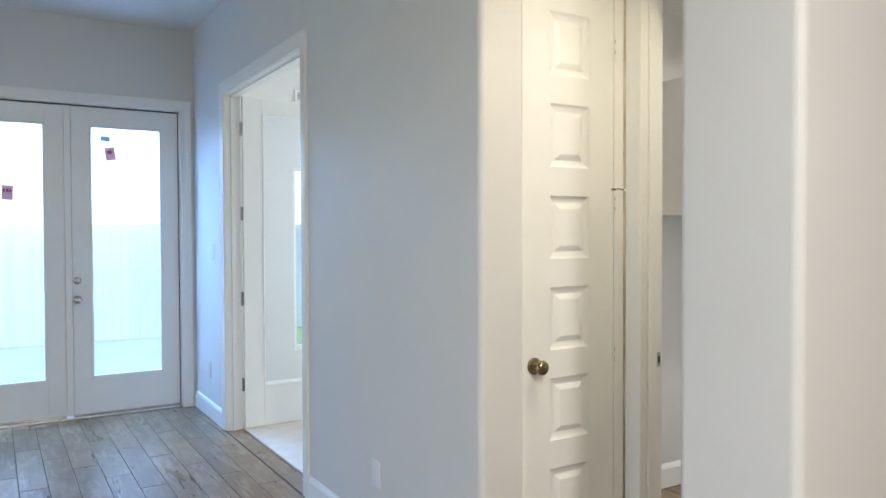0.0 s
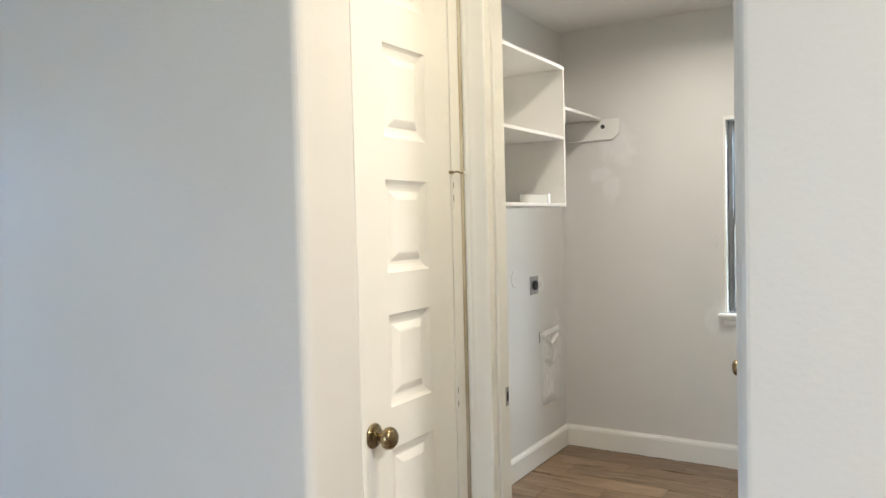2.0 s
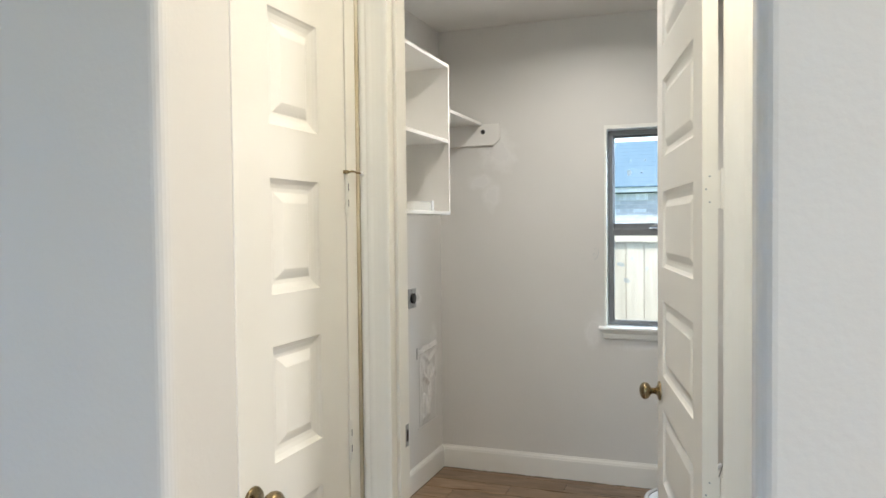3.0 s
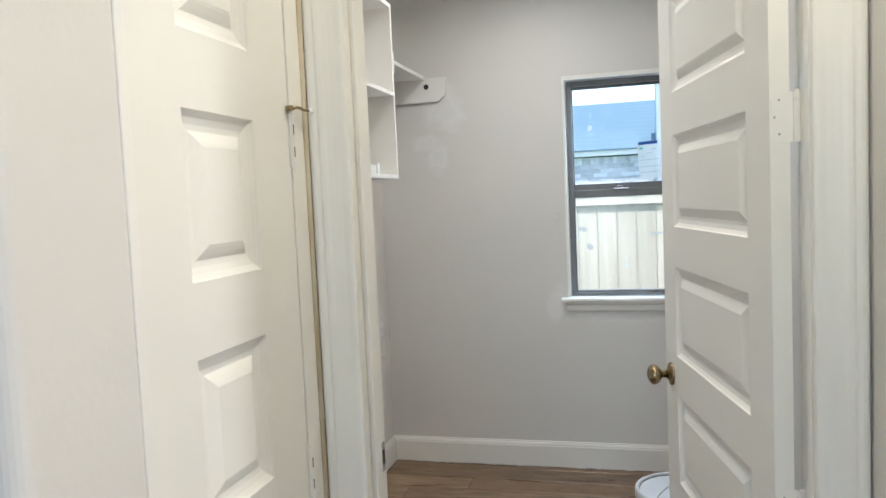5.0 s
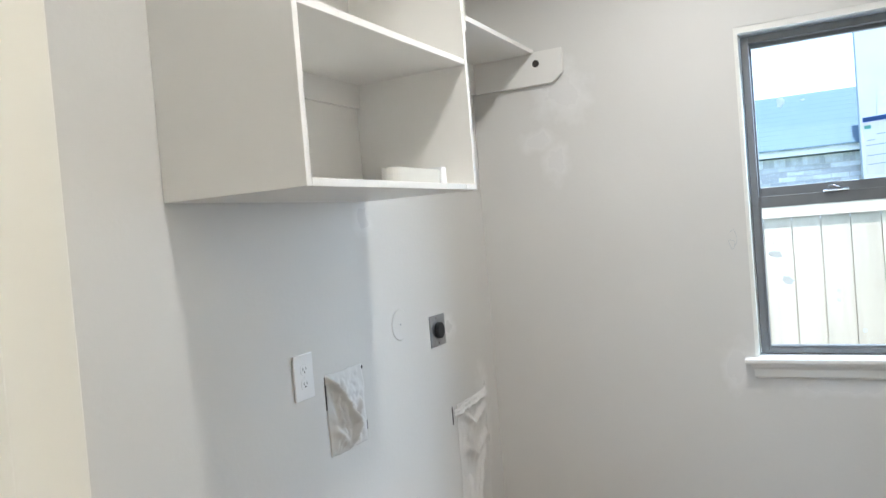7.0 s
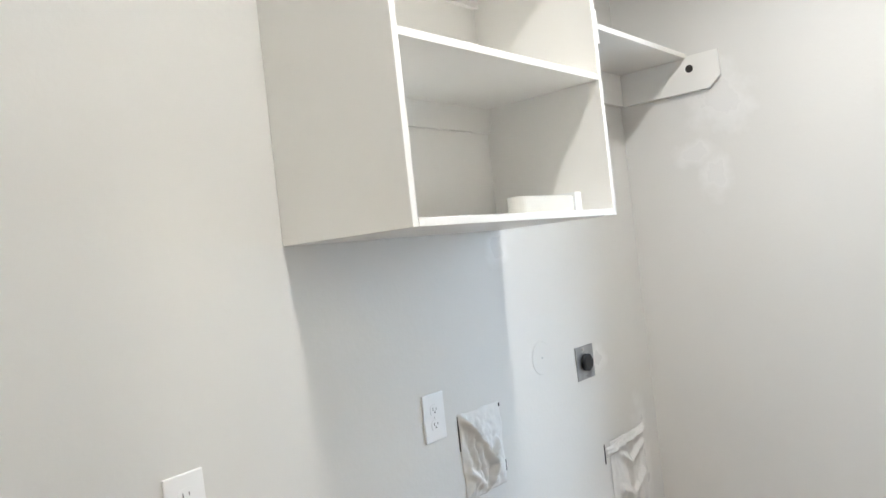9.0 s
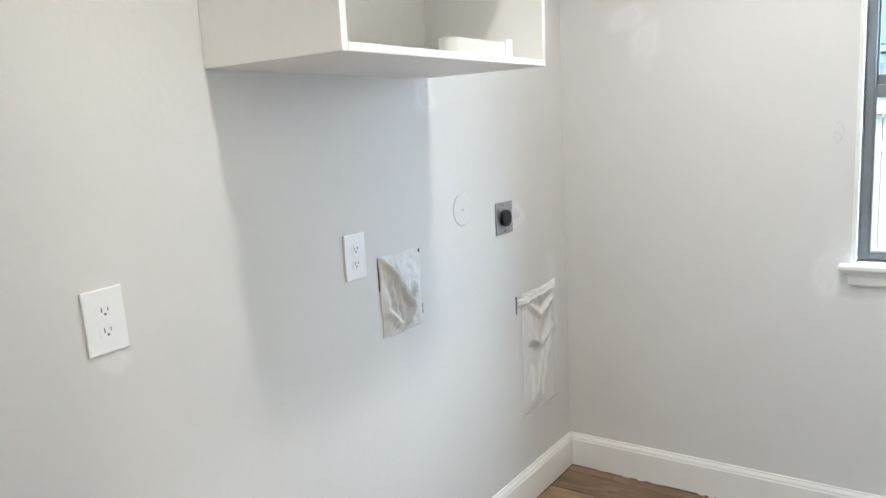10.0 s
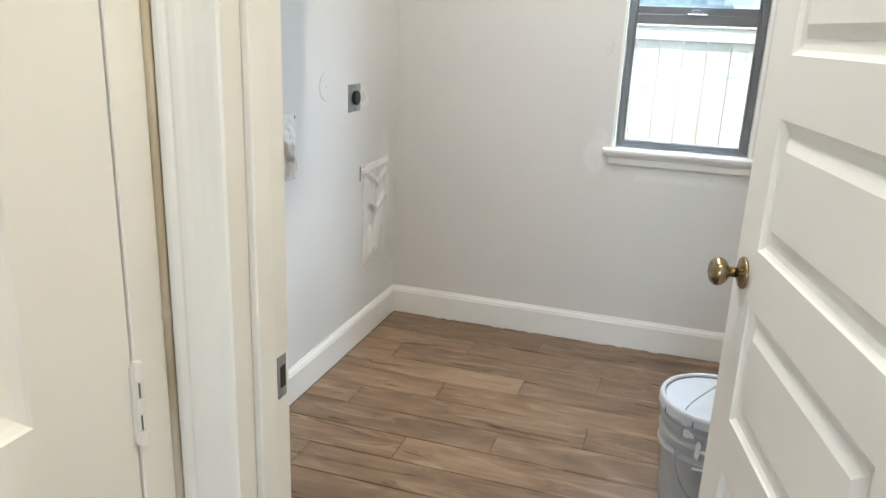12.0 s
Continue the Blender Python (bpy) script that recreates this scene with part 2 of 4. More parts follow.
CARPET = material("beige_carpet", (0.60, 0.53, 0.44), (0.70, 0.63, 0.54), 0.95, grain=9, bump=0.8, bump_scale=260)
PAIL = material("grey_pail_plastic", (0.33, 0.335, 0.33), (0.45, 0.455, 0.45), 0.40, grain=9, bump=0.15, bump_scale=60)
LID = material("pale_lid_plastic", (0.52, 0.53, 0.54), (0.60, 0.61, 0.62), 0.36, grain=11, bump=0.2, bump_scale=40)
DRIP = material("dried_white_paint", (0.72, 0.71, 0.68), (0.80, 0.79, 0.76), 0.5, grain=20, bump=0.5, bump_scale=70)
BLUE = material("blue_masking_tape", (0.02, 0.10, 0.42), (0.03, 0.13, 0.50), 0.6, grain=20)
PAPER = material("white_paper", (0.78, 0.79, 0.80), (0.82, 0.83, 0.84), 0.7, grain=9)
FILM = material("translucent_label_film", (0.72, 0.80, 0.84), (0.78, 0.85, 0.88), 0.5, grain=9)
FILM.node_tree.nodes["Principled BSDF"].inputs["Alpha"].default_value = 0.62
PALEINK = material("pale_blue_print", (0.36, 0.50, 0.60), (0.44, 0.57, 0.66), 0.7, grain=20)
PALEINK.node_tree.nodes["Principled BSDF"].inputs["Alpha"].default_value = 0.55
ROLL = material("cream_paper", (0.56, 0.55, 0.51), (0.60, 0.59, 0.55), 0.7, grain=9, bump=0.1, bump_scale=80)
PINK = hazy(material("pink_paper", (0.72, 0.42, 0.42), (0.76, 0.48, 0.47), 0.7, grain=9), 0.20, (0.72, 0.47, 0.47))
INK = material("red_ink", (0.35, 0.03, 0.04), (0.42, 0.05, 0.05), 0.7, grain=20)
GREYINK = material("grey_ink", (0.32, 0.36, 0.40), (0.40, 0.44, 0.48), 0.7, grain=20)
GREEN = material("teal_ink", (0.10, 0.42, 0.42), (0.14, 0.48, 0.46), 0.7, grain=20)
SMEAR = material("thin_paint_smear", (0.62, 0.70, 0.70), (0.70, 0.78, 0.78), 0.6, grain=40)
_p = SMEAR.node_tree.nodes["Principled BSDF"]
_p.inputs["Alpha"].default_value = 0.40
OCHRE = material("yellowed_caulk", (0.34, 0.26, 0.14), (0.66, 0.61, 0.50), 0.6, grain=9, stretch=(1, 1, 0.6), bump=0.4, bump_scale=60)
FENCE = material("pale_cedar_fence", (0.36, 0.315, 0.245), (0.45, 0.40, 0.32), 0.8, grain=2.0, stretch=(9, 9, 0.8), bump=0.4, bump_scale=30, piece=0.10)
# Paler copy of the fence boards, with the daylight glare in its colour.
GLARE_BOARD = material("glare_pale_board", (0.66, 0.65, 0.60), (0.76, 0.75, 0.70), 0.8, grain=2.0, stretch=(9, 9, 0.8), bump=0.3, bump_scale=30, piece=0.06)
LAWN = material("lawn_grass", (0.080, 0.135, 0.070), (0.11, 0.175, 0.10), 0.95, grain=1.2, bump=1.0, bump_scale=90)
CONCRETE = material("pale_concrete", (0.42, 0.41, 0.39), (0.52, 0.51, 0.49), 0.85, grain=3, bump=0.4, bump_scale=60)
BRICK = material("grey_brick", (0.52, 0.53, 0.55), (0.66, 0.67, 0.69), 0.85, grain=14, bump=0.5, bump_scale=60, piece=0.25)
MORTAR = material("pale_mortar", (0.55, 0.53, 0.50), (0.62, 0.60, 0.57), 0.9, grain=20, bump=0.4, bump_scale=90)
SHINGLE = material("slate_blue_shingle", (0.066, 0.116, 0.150), (0.080, 0.134, 0.170), 0.85, grain=5, bump=0.3, bump_scale=50)
STUCCO = material("pale_grey_stucco", (0.33, 0.37, 0.39), (0.38, 0.42, 0.44), 0.85, grain=3, bump=0.5, bump_scale=50)


# ---- mesh helpers ----
def part(name, bm, mat, parent=None, label="", smooth=False):
    """Links a bmesh as one mesh object, under a thing or a part."""
    me = bpy.data.meshes.new(name)
    bmesh.ops.recalc_face_normals(bm, faces=bm.faces)
    bm.to_mesh(me)
    bm.free()
    me.materials.append(mat)
    if smooth:
        me.polygons.foreach_set("use_smooth", [True] * len(me.polygons))
    ob = new(name, me)
    if parent:
        ob.parent = parent
    if label:
        ob["label"] = label
    return ob


def thing(name, m, label, category, group="", kind=""):
    ob = new(name)
    ob.empty_display_size = 0.05
    ob.matrix_world = m
    return tagged(ob, label, category, group, kind)


def box(bm, x0, x1, y0, y1, z0, z1, bevel=0.0):
    vs = [bm.verts.new((x, y, z)) for x in (x0, x1) for y in (y0, y1) for z in (z0, z1)]
    fs = [bm.faces.new([vs[i] for i in q]) for q in ((0, 1, 3, 2), (4, 6, 7, 5), (0, 4, 5, 1), (2, 3, 7, 6), (0, 2, 6, 4), (1, 5, 7, 3))]
    if bevel:
        bmesh.ops.bevel(bm, geom=list({e for f in fs for e in f.edges}), offset=bevel, segments=2, profile=0.5, affect="EDGES")
    return bm


def boxes(*rows, bevel=0.0):
    bm = bmesh.new()
    for r in rows:
        box(bm, *r, bevel=bevel)
    return bm


def prism(points, z0, z1):
    """A flat outline carried upwards."""
    bm = bmesh.new()
    low = [bm.verts.new((x, y, z0)) for x, y in points]
    top = [bm.verts.new((x, y, z1)) for x, y in points]
    n = len(points)
    for i in range(n):
        bm.faces.new((low[i], low[(i + 1) % n], top[(i + 1) % n], top[i]))
    bm.faces.new(top)
    bm.faces.new(low[::-1])
    return bm


def rounded(points, radii, steps=6):
    """The outline with its corners rounded: one radius each."""
    out, n = [], len(points)
    for i, (p, r) in enumerate(zip(points, radii)):
        if not r:
            out.append(p)
            continue
        p, a, b = Vector(p), Vector(points[i - 1]), Vector(points[(i + 1) % n])
        u, v = (a - p).normalized(), (b - p).normalized()
        c = p + (u + v) * r
        for k in range(steps + 1):
            f = k / steps * math.pi / 2
            out.append(tuple(c - v * r * math.cos(f) - u * r * math.sin(f)))
    return out


def turned(profile, steps=32, bm=None, axis="z"):
    """A turned shape: (radius, height) from one end to the other."""
    bm = bm or bmesh.new()
    rings = []
    for r, h in profile:
        ring = []
        for k in range(steps):
            a = 2 * math.pi * k / steps
            c, s = r * math.cos(a), r * math.sin(a)
            ring.append(bm.verts.new({"z": (c, s, h), "y": (c, h, s), "x": (h, c, s)}[axis]))
        rings.append(ring)
    for a, b in zip(rings, rings[1:]):
        for k in range(steps):
            bm.faces.new((a[k], a[(k + 1) % steps], b[(k + 1) % steps], b[k]))
    bm.faces.new(rings[0][::-1])
    bm.faces.new(rings[-1])
    return bm


def tube(points, radius, steps=8):
    """A round wire along points."""
    bm, rings = bmesh.new(), []
    pts = [Vector(p) for p in points]
    for i, p in enumerate(pts):
        d = (pts[min(i + 1, len(pts) - 1)] - pts[max(i - 1, 0)]).normalized()
        side = d.cross(Vector((0.31, 0.17, 0.93))).normalized()
        up = side.cross(d)
        rings.append([bm.verts.new(p + radius * (math.cos(a) * side + math.sin(a) * up)) for a in (2 * math.pi * k / steps for k in range(steps))])
    for a, b in zip(rings, rings[1:]):
        for k in range(steps):
            bm.faces.new((a[k], a[(k + 1) % steps], b[(k + 1) % steps], b[k]))
    bm.faces.new(rings[0][::-1])
    bm.faces.new(rings[-1])
    return bm


def curved(points, n=8):
    """Catmull-Rom through the points."""
    p = [Vector(q) for q in points]
    p = [2 * p[0] - p[1], *p, 2 * p[-1] - p[-2]]
    out = []
    for i in range(1, len(p) - 2):
        for k in range(n):
            t = k / n
            a, b, c, d = p[i - 1], p[i], p[i + 1], p[i + 2]
            out.append(0.5 * (2 * b + (c - a) * t + (2 * a - 5 * b + 4 * c - d) * t * t + (3 * b - a - 3 * c + d) * t ** 3))
    return out + [p[-2]]


CASING = [(0.0, 0.0), (0.0, 0.0095), (0.004, 0.0112), (0.010, 0.0115), (0.020, 0.0112), (0.034, 0.0118), (0.046, 0.0132),
          (0.054, 0.0150), (0.061, 0.0158), (0.066, 0.0150), (0.070, 0.0165), (0.075, 0.0178), (0.081, 0.0176), (0.085, 0.0150), (0.085, 0.0)]


def casing_leg(u0, sign, z0, z1, wide=1.0):
    """One upright of a casing in (u, depth, z); its top is mitred outwards."""
    bm = bmesh.new()
    low = [bm.verts.new((u0 + sign * u * wide, -d, z0)) for u, d in CASING]
    top = [bm.verts.new((u0 + sign * u * wide, -d, z1 + u * wide)) for u, d in CASING]
    for i in range(len(CASING) - 1):
        bm.faces.new((low[i], low[i + 1], top[i + 1], top[i]))
    bm.faces.new(low)
    bm.faces.new(top[::-1])
    return bm


def casing_head(u0, u1, z, wide=1.0):
    bm = bmesh.new()
    a = [bm.verts.new((u0 - u * wide, -d, z + u * wide)) for u, d in CASING]
    b = [bm.verts.new((u1 + u * wide, -d, z + u * wide)) for u, d in CASING]
    for i in range(len(CASING) - 1):
        bm.faces.new((a[i], a[i + 1], b[i + 1], b[i]))
    bm.faces.new(a)
    bm.faces.new(b[::-1])
    return bm


def casing_set(parent, u0, u1, head, wide=1.0, m=None):
    """Left leg, right leg and head round an opening from u0 to u1, in the parent's own axes or those of m."""
    obs = [part("casing", casing_leg(u0, -1, 0.004, head, wide), TRIM, parent), part("casing", casing_leg(u1, 1, 0.004, head, wide), TRIM, parent),
           part("casing", casing_head(u0, u1, head, wide), TRIM, parent)]
    for o in obs:
        if m:
            o.matrix_local = m


BASE = [(0.0, 0.0), (0.0145, 0.0), (0.0145, 0.112), (0.0120, 0.117), (0.0120, 0.122), (0.0095, 0.127), (0.0055, 0.134), (0.0050, 0.139), (0.0, 0.139)]


def baseboard(x0, y0, x1, y1):
    """A skirting run; the wall is on the right as one goes from the first point to the second, and the profile stands out to the left."""
    a, b = Vector((x0, y0)), Vector((x1, y1))
    d = (b - a).normalized()
    n = Vector((-d.y, d.x))
    bm = bmesh.new()
    rows = [[bm.verts.new((*(p + n * u), z + 0.003)) for u, z in BASE] for p in (a, b)]
    for i in range(len(BASE) - 1):
        bm.faces.new((rows[0][i], rows[0][i + 1], rows[1][i + 1], rows[1][i]))
    bm.faces.new(rows[0])
    bm.faces.new(rows[1][::-1])
    ob = part("baseboard", bm, TRIM)
    return tagged(ob, "white painted wooden baseboard with a moulded top along the wall", "baseboard", kind="structure")


# ---- the large structure ----
TOP = 3.32          # all walls end above the ceilings
HALL_X = 2.04       # face of the grey wall
GREY = prism(rounded([(2.16, 5.11), (HALL_X, 5.11), (HALL_X, 3.345), (2.226, 3.345), (2.226, 3.465), (2.16, 3.465)], [0, 0.004, 0.024, 0, 0, 0]), 0, TOP)
wall = part("wall_hall", GREY, WALL)
tagged(wall, "greige painted drywall with a rounded corner beside the closet door", "wall", kind="structure")
wall = part("wall_hall_north", boxes((2.04, 2.16, 6.74, 7.70, 0, TOP), (2.04, 2.16, 5.11, 6.74, 2.535, TOP)), WALL)
tagged(wall, "greige painted drywall above and beside the study opening", "wall", kind="structure")
wall = part("wall_closet_header", boxes((2.226, 2.78, 3.36, 3.465, 2.465, TOP)), WALL)
tagged(wall, "greige painted drywall above the closet door", "wall", kind="structure")
wall = part("wall_closet_back", boxes((2.16, 2.78, 4.13, 4.25, 0, TOP)), WALL)
tagged(wall, "plain drywall at the back of the closet", "wall", kind="structure")
outline = rounded([(2.04, 2.115), (5.45, 2.115), (5.45, 2.323), (2.90, 2.323), (2.90, 2.464), (2.78, 2.464), (2.78, 2.40), (2.17, 2.40), (2.17, 2.452), (2.04, 2.452)],
                  [0.024, 0, 0, 0, 0, 0, 0, 0, 0.024, 0.024])
wall = part("wall_south", prism(outline, 0, TOP), WALL)
tagged(wall, "greige painted drywall with rounded outside corners", "wall", kind="structure")
wall = part("wall_laundry_north", prism([(2.78, 3.290), (2.90, 3.290), (2.90, 4.128), (5.45, 4.128), (5.45, 4.25), (2.78, 4.25)], 0, TOP), WALL_N)
tagged(wall, "light greige laundry wall with hook-up boxes and outlets", "wall", kind="structure")
wall = part("wall_laundry_header", boxes((2.78, 2.90, 2.464, 3.290, 2.472, TOP)), WALL)
tagged(wall, "greige drywall above the laundry door", "wall", kind="structure")
WY0, WY1, WZ0, WZ1 = 2.524, 3.106, 0.932, 2.110
wall = part("wall_window", boxes((5.45, 5.60, 2.0, WY0, -0.3, TOP), (5.45, 5.60, WY1, 4.9, -0.3, TOP), (5.45, 5.60, WY0, WY1, -0.3, WZ0), (5.45, 5.60, WY0, WY1, WZ1, TOP)), WALL_E)
tagged(wall, "greige painted laundry wall around a narrow window", "wall", kind="structure")
FX0, FX1, FZ = 0.165, 1.935, 2.535
SX0, SX1, SZ0, SZ1 = 2.93, 3.85, 0.40, 2.11
wall = part("wall_north", boxes((-3.0, FX0, 7.70, 7.84, -0.3, TOP), (FX1, SX0, 7.70, 7.84, -0.3, TOP), (FX0, FX1, 7.70, 7.84, FZ, TOP), (FX0, FX1, 7.70, 7.84, -0.3, -0.004),
                               (SX1, 5.60, 7.70, 7.84, -0.3, TOP), (SX0, SX1, 7.70, 7.84, -0.3, SZ0), (SX0, SX1, 7.70, 7.84, SZ1, TOP)), WALL)
tagged(wall, "greige painted outer wall around the glazed double doors", "wall", kind="structure")
wall = part("wall_study_south", boxes((2.16, 5.45, 4.78, 4.90, 0, TOP)), WALL)
tagged(wall, "plain drywall at the end of the study", "wall", kind="structure")
# The side opening is added, out of view, to hold the study's fill lamp.
wall = part("wall_study_east", boxes((5.45, 5.60, 4.90, 5.5, -0.3, TOP), (5.45, 5.60, 7.1, 7.70, -0.3, TOP), (5.45, 5.60, 5.5, 7.1, -0.3, 0.7), (5.45, 5.60, 5.5, 7.1, 2.5, TOP)), WALL)
tagged(wall, "unseen study side wall with an opening added for a lamp", "wall", kind="structure")
wall = part("wall_living_west", boxes((-3.14, -3.0, -2.64, 1.9, -0.3, TOP), (-3.14, -3.0, 4.3, 7.84, -0.3, TOP), (-3.14, -3.0, 1.9, 4.3, -0.3, 0.5), (-3.14, -3.0, 1.9, 4.3, 2.5, TOP)), WALL)
tagged(wall, "drywall with a wide window opening in the living room", "wall", kind="structure")
wall = part("wall_living_south", boxes((-3.0, 5.60, -2.64, -2.5, -0.3, TOP)), WALL)
tagged(wall, "plain drywall closing the living room", "wall", kind="structure")
wall = part("wall_living_east", boxes((5.45, 5.60, -2.5, 2.0, -0.3, TOP)), WALL)
tagged(wall, "plain drywall closing the living room", "wall", kind="structure")
wall = part("wall_niche_header", boxes((2.04, 2.16, 2.452, 3.345, 2.76, TOP)), WALL)
tagged(wall, "drywall header above the niche", "wall", kind="structure")

for name, rows in (("ceiling_living", ((-3.0, 2.04, -2.5, 7.70, 3.22, 3.40), (2.04, 5.45, -2.5, 2.115, 3.22, 3.40))), ("ceiling_niche", ((2.16, 2.78, 2.40, 3.36, 2.75, 2.90),)),
                   ("ceiling_laundry", ((2.90, 5.45, 2.323, 4.128, 2.75, 3.0),)), ("ceiling_study", ((2.16, 5.45, 4.90, 7.70, 2.98, 3.2),)),
                   ("ceiling_roof_deck", ((-3.14, 5.60, -2.64, 7.84, 3.40, 3.5),))):
    ob = part(name, boxes(*rows), CEIL)
    tagged(ob, "off-white textured drywall ceiling", "ceiling", kind="structure")

floor = part("floor", boxes((-3.14, 5.60, -2.64, 7.84, -0.12, -0.004)), GROUT)
tagged(floor, "wood-look porcelain plank tile floor in weathered brown", "floor", kind="structure")
ob = part("floor_study", boxes((2.165, 5.45, 4.90, 7.70, -0.003, 0.010)), CARPET)
tagged(ob, "pale beige carpet on the study floor", "floor", kind="structure")

baseboard(5.45, 2.323, 5.45, 4.128)
baseboard(5.4355, 4.128, 2.90, 4.128)
baseboard(2.90, 2.323, 5.4355, 2.323)
baseboard(2.90, 4.1135, 2.90, 3.375)
baseboard(2.04, 3.372, 2.04, 5.025)
baseboard(2.04, 6.825, 2.04, 7.6855)
baseboard(2.025, 7.70, 2.02, 7.70)
baseboard(0.08, 7.70, -3.0, 7.70)
baseboard(2.16, 7.70, 2.16, 6.85)
baseboard(5.45, 7.70, 2.1745, 7.70)
baseboard(-3.0, 7.6855, -3.0, -2.5)
baseboard(5.45, 2.115, 2.066, 2.115)


# recessed trims round the laundry lights and the two added fill lamps, all unseen
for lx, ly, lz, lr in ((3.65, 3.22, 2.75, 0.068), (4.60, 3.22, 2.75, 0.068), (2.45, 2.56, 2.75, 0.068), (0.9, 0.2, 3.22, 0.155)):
    d = thing("downlight", pose(lx, ly, lz), "unseen round white trim added round a ceiling lamp", "ceiling light", group="ceiling lights", kind="structure")
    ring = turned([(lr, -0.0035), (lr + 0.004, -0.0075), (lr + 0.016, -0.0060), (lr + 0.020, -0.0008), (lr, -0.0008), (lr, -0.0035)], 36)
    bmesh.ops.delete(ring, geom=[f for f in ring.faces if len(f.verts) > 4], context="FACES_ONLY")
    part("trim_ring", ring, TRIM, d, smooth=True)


# ---- doors ----
PANEL_TOPS = (2.336, 1.982, 1.627, 1.274, 0.921, 0.567)
RINGS = ((0.0, 0.0), (0.003, 0.0035), (0.010, 0.0085), (0.020, 0.0118), (0.026, 0.0125), (0.029, 0.0125), (0.036, 0.0085), (0.045, 0.0040), (0.051, 0.0018))


def panel_leaf(width, height, stile, thick=0.035):
    """A moulded six-panel slab, the same on both sides; hinge side at x = 0, front at y = 0 facing -y."""
    bm = bmesh.new()
    zs = [0.0]
    for top in sorted(PANEL_TOPS):
        zs += [top - 0.244, top]
    zs.append(height)
    xs = [0.0, stile, width - stile, width]
    for face, out in ((0.0, 1.0), (thick, -1.0)):
        for i in range(3):
            for j in range(len(zs) - 1):
                rings = RINGS if i == 1 and j % 2 else RINGS[:1]
                last = None
                for inset, deep in rings:
                    y = face + out * deep
                    ring = [bm.verts.new(p) for p in ((xs[i] + inset, y, zs[j] + inset), (xs[i + 1] - inset, y, zs[j] + inset), (xs[i + 1] - inset, y, zs[j + 1] - inset), (xs[i] + inset, y, zs[j + 1] - inset))]
                    if last:
                        for k in range(4):
                            bm.faces.new((last[k], last[(k + 1) % 4], ring[(k + 1) % 4], ring[k]))
                    last = ring
                bm.faces.new(last)
    for q in (((0, 0, 0), (0, thick, 0), (0, thick, height), (0, 0, height)), ((width, 0, 0), (width, thick, 0), (width, thick, height), (width, 0, height)),
              ((0, 0, 0), (width, 0, 0), (width, thick, 0), (0, thick, 0)), ((0, 0, height), (width, 0, height), (width, thick, height), (0, thick, height))):
        bm.faces.new([bm.verts.new(p) for p in q])
    bmesh.ops.remove_doubles(bm, verts=bm.verts, dist=0.0002)
    return bm


def door_knob(parent, x, z, mat, out=-1.0, y=0.0):
    """A round knob on a domed rose, standing out of the slab."""
    prof = lambda rows: [(r, y + out * h) for r, h in rows]
    rose = part("rose", turned(prof([(0.001, 0.0), (0.031, 0.0), (0.0325, 0.003), (0.030, 0.007), (0.024, 0.009), (0.016, 0.011), (0.013, 0.014), (0.001, 0.014)]), 32, axis="y"), mat, parent, "round brass rose", smooth=True)
    rose.location = (x, 0, z)
    knob = part("knob", turned(prof([(0.001, 0.012), (0.0105, 0.012), (0.0105, 0.028), (0.013, 0.031), (0.0215, 0.036), (0.0270, 0.043), (0.0285, 0.050), (0.0270, 0.057), (0.021, 0.0635), (0.012, 0.067), (0.001, 0.068)]), 32, axis="y"), mat, parent, "round antique brass knob", smooth=True)
    knob.location = (x, 0, z)


def barrel_hinge(parent, at, z, mat=TRIM, radius=0.0080, half=0.05):
    """A butt hinge: five knuckles and, where it shows, a round-cornered leaf with screws."""
    bm = bmesh.new()
    step = 2.03 * half / 5
    for k in range(5):
        low = z - half + step * k
        turned([(0.0005, low), (radius, low), (radius, low + 0.93 * step), (0.0005, low + 0.93 * step)], 14, bm)
    turned([(0.0005, z - half - 0.002), (0.7 * radius, z - half - 0.002), (0.7 * radius, z + half + 0.003), (0.0005, z + half + 0.003)], 10, bm)
    h = part("hinge", bm, mat, parent, "painted-over butt hinge")
    h.location = (*at, 0)
    return h


# closet door, closed
door = thing("door_1", pose(2.246, 3.362, 0.008), "closed narrow white six-panel closet door with an antique brass knob", "door", kind="structure")
part("slab", panel_leaf(0.462, 2.444, 0.131), TRIM, door)
door_knob(door, 0.050, 0.977, BRASS)
for z in (0.350, 0.988, 1.602, 2.236):
    h = barrel_hinge(door, (0.466, -0.004), z, radius=0.0062)
    part("hinge_leaf", boxes((-0.008, 0.0, -0.0012, 0.004, z - 0.048, z + 0.048), bevel=0.001), TRIM, h)
    # thin dark strips imitate the shade between the knuckles
    for dz in (-0.020, 0.020):
        part("knuckle_shade", boxes((-0.0050, -0.0036, -0.0064, -0.0050, z + dz - 0.009, z + dz + 0.009)), BRONZE, h, "dark strip standing for shade beside the knuckle")
stop = part("hinge_pin_stop", prism([(0.449, -0.012), (0.453, -0.015), (0.472, -0.004), (0.470, -0.001), (0.450, -0.001)], 1.655, 1.6635), BRASS, door, "small brass hinge-pin door stop")
part("stop_arm", tube(curved([(0.464, -0.008, 1.659), (0.476, -0.014, 1.662), (0.489, -0.019, 1.659), (0.500, -0.024, 1.658)]), 0.0027), BRASS, stop, smooth=True)
part("stop_bumper", tube([(0.499, -0.0235, 1.658), (0.507, -0.027, 1.657)], 0.0055, 12), PLASTIC, stop, "white rubber bumper", smooth=True)
part("latch_plate", boxes((-0.0016, 0.0004, 0.002, 0.030, 0.950, 1.008)), BRASS, door)

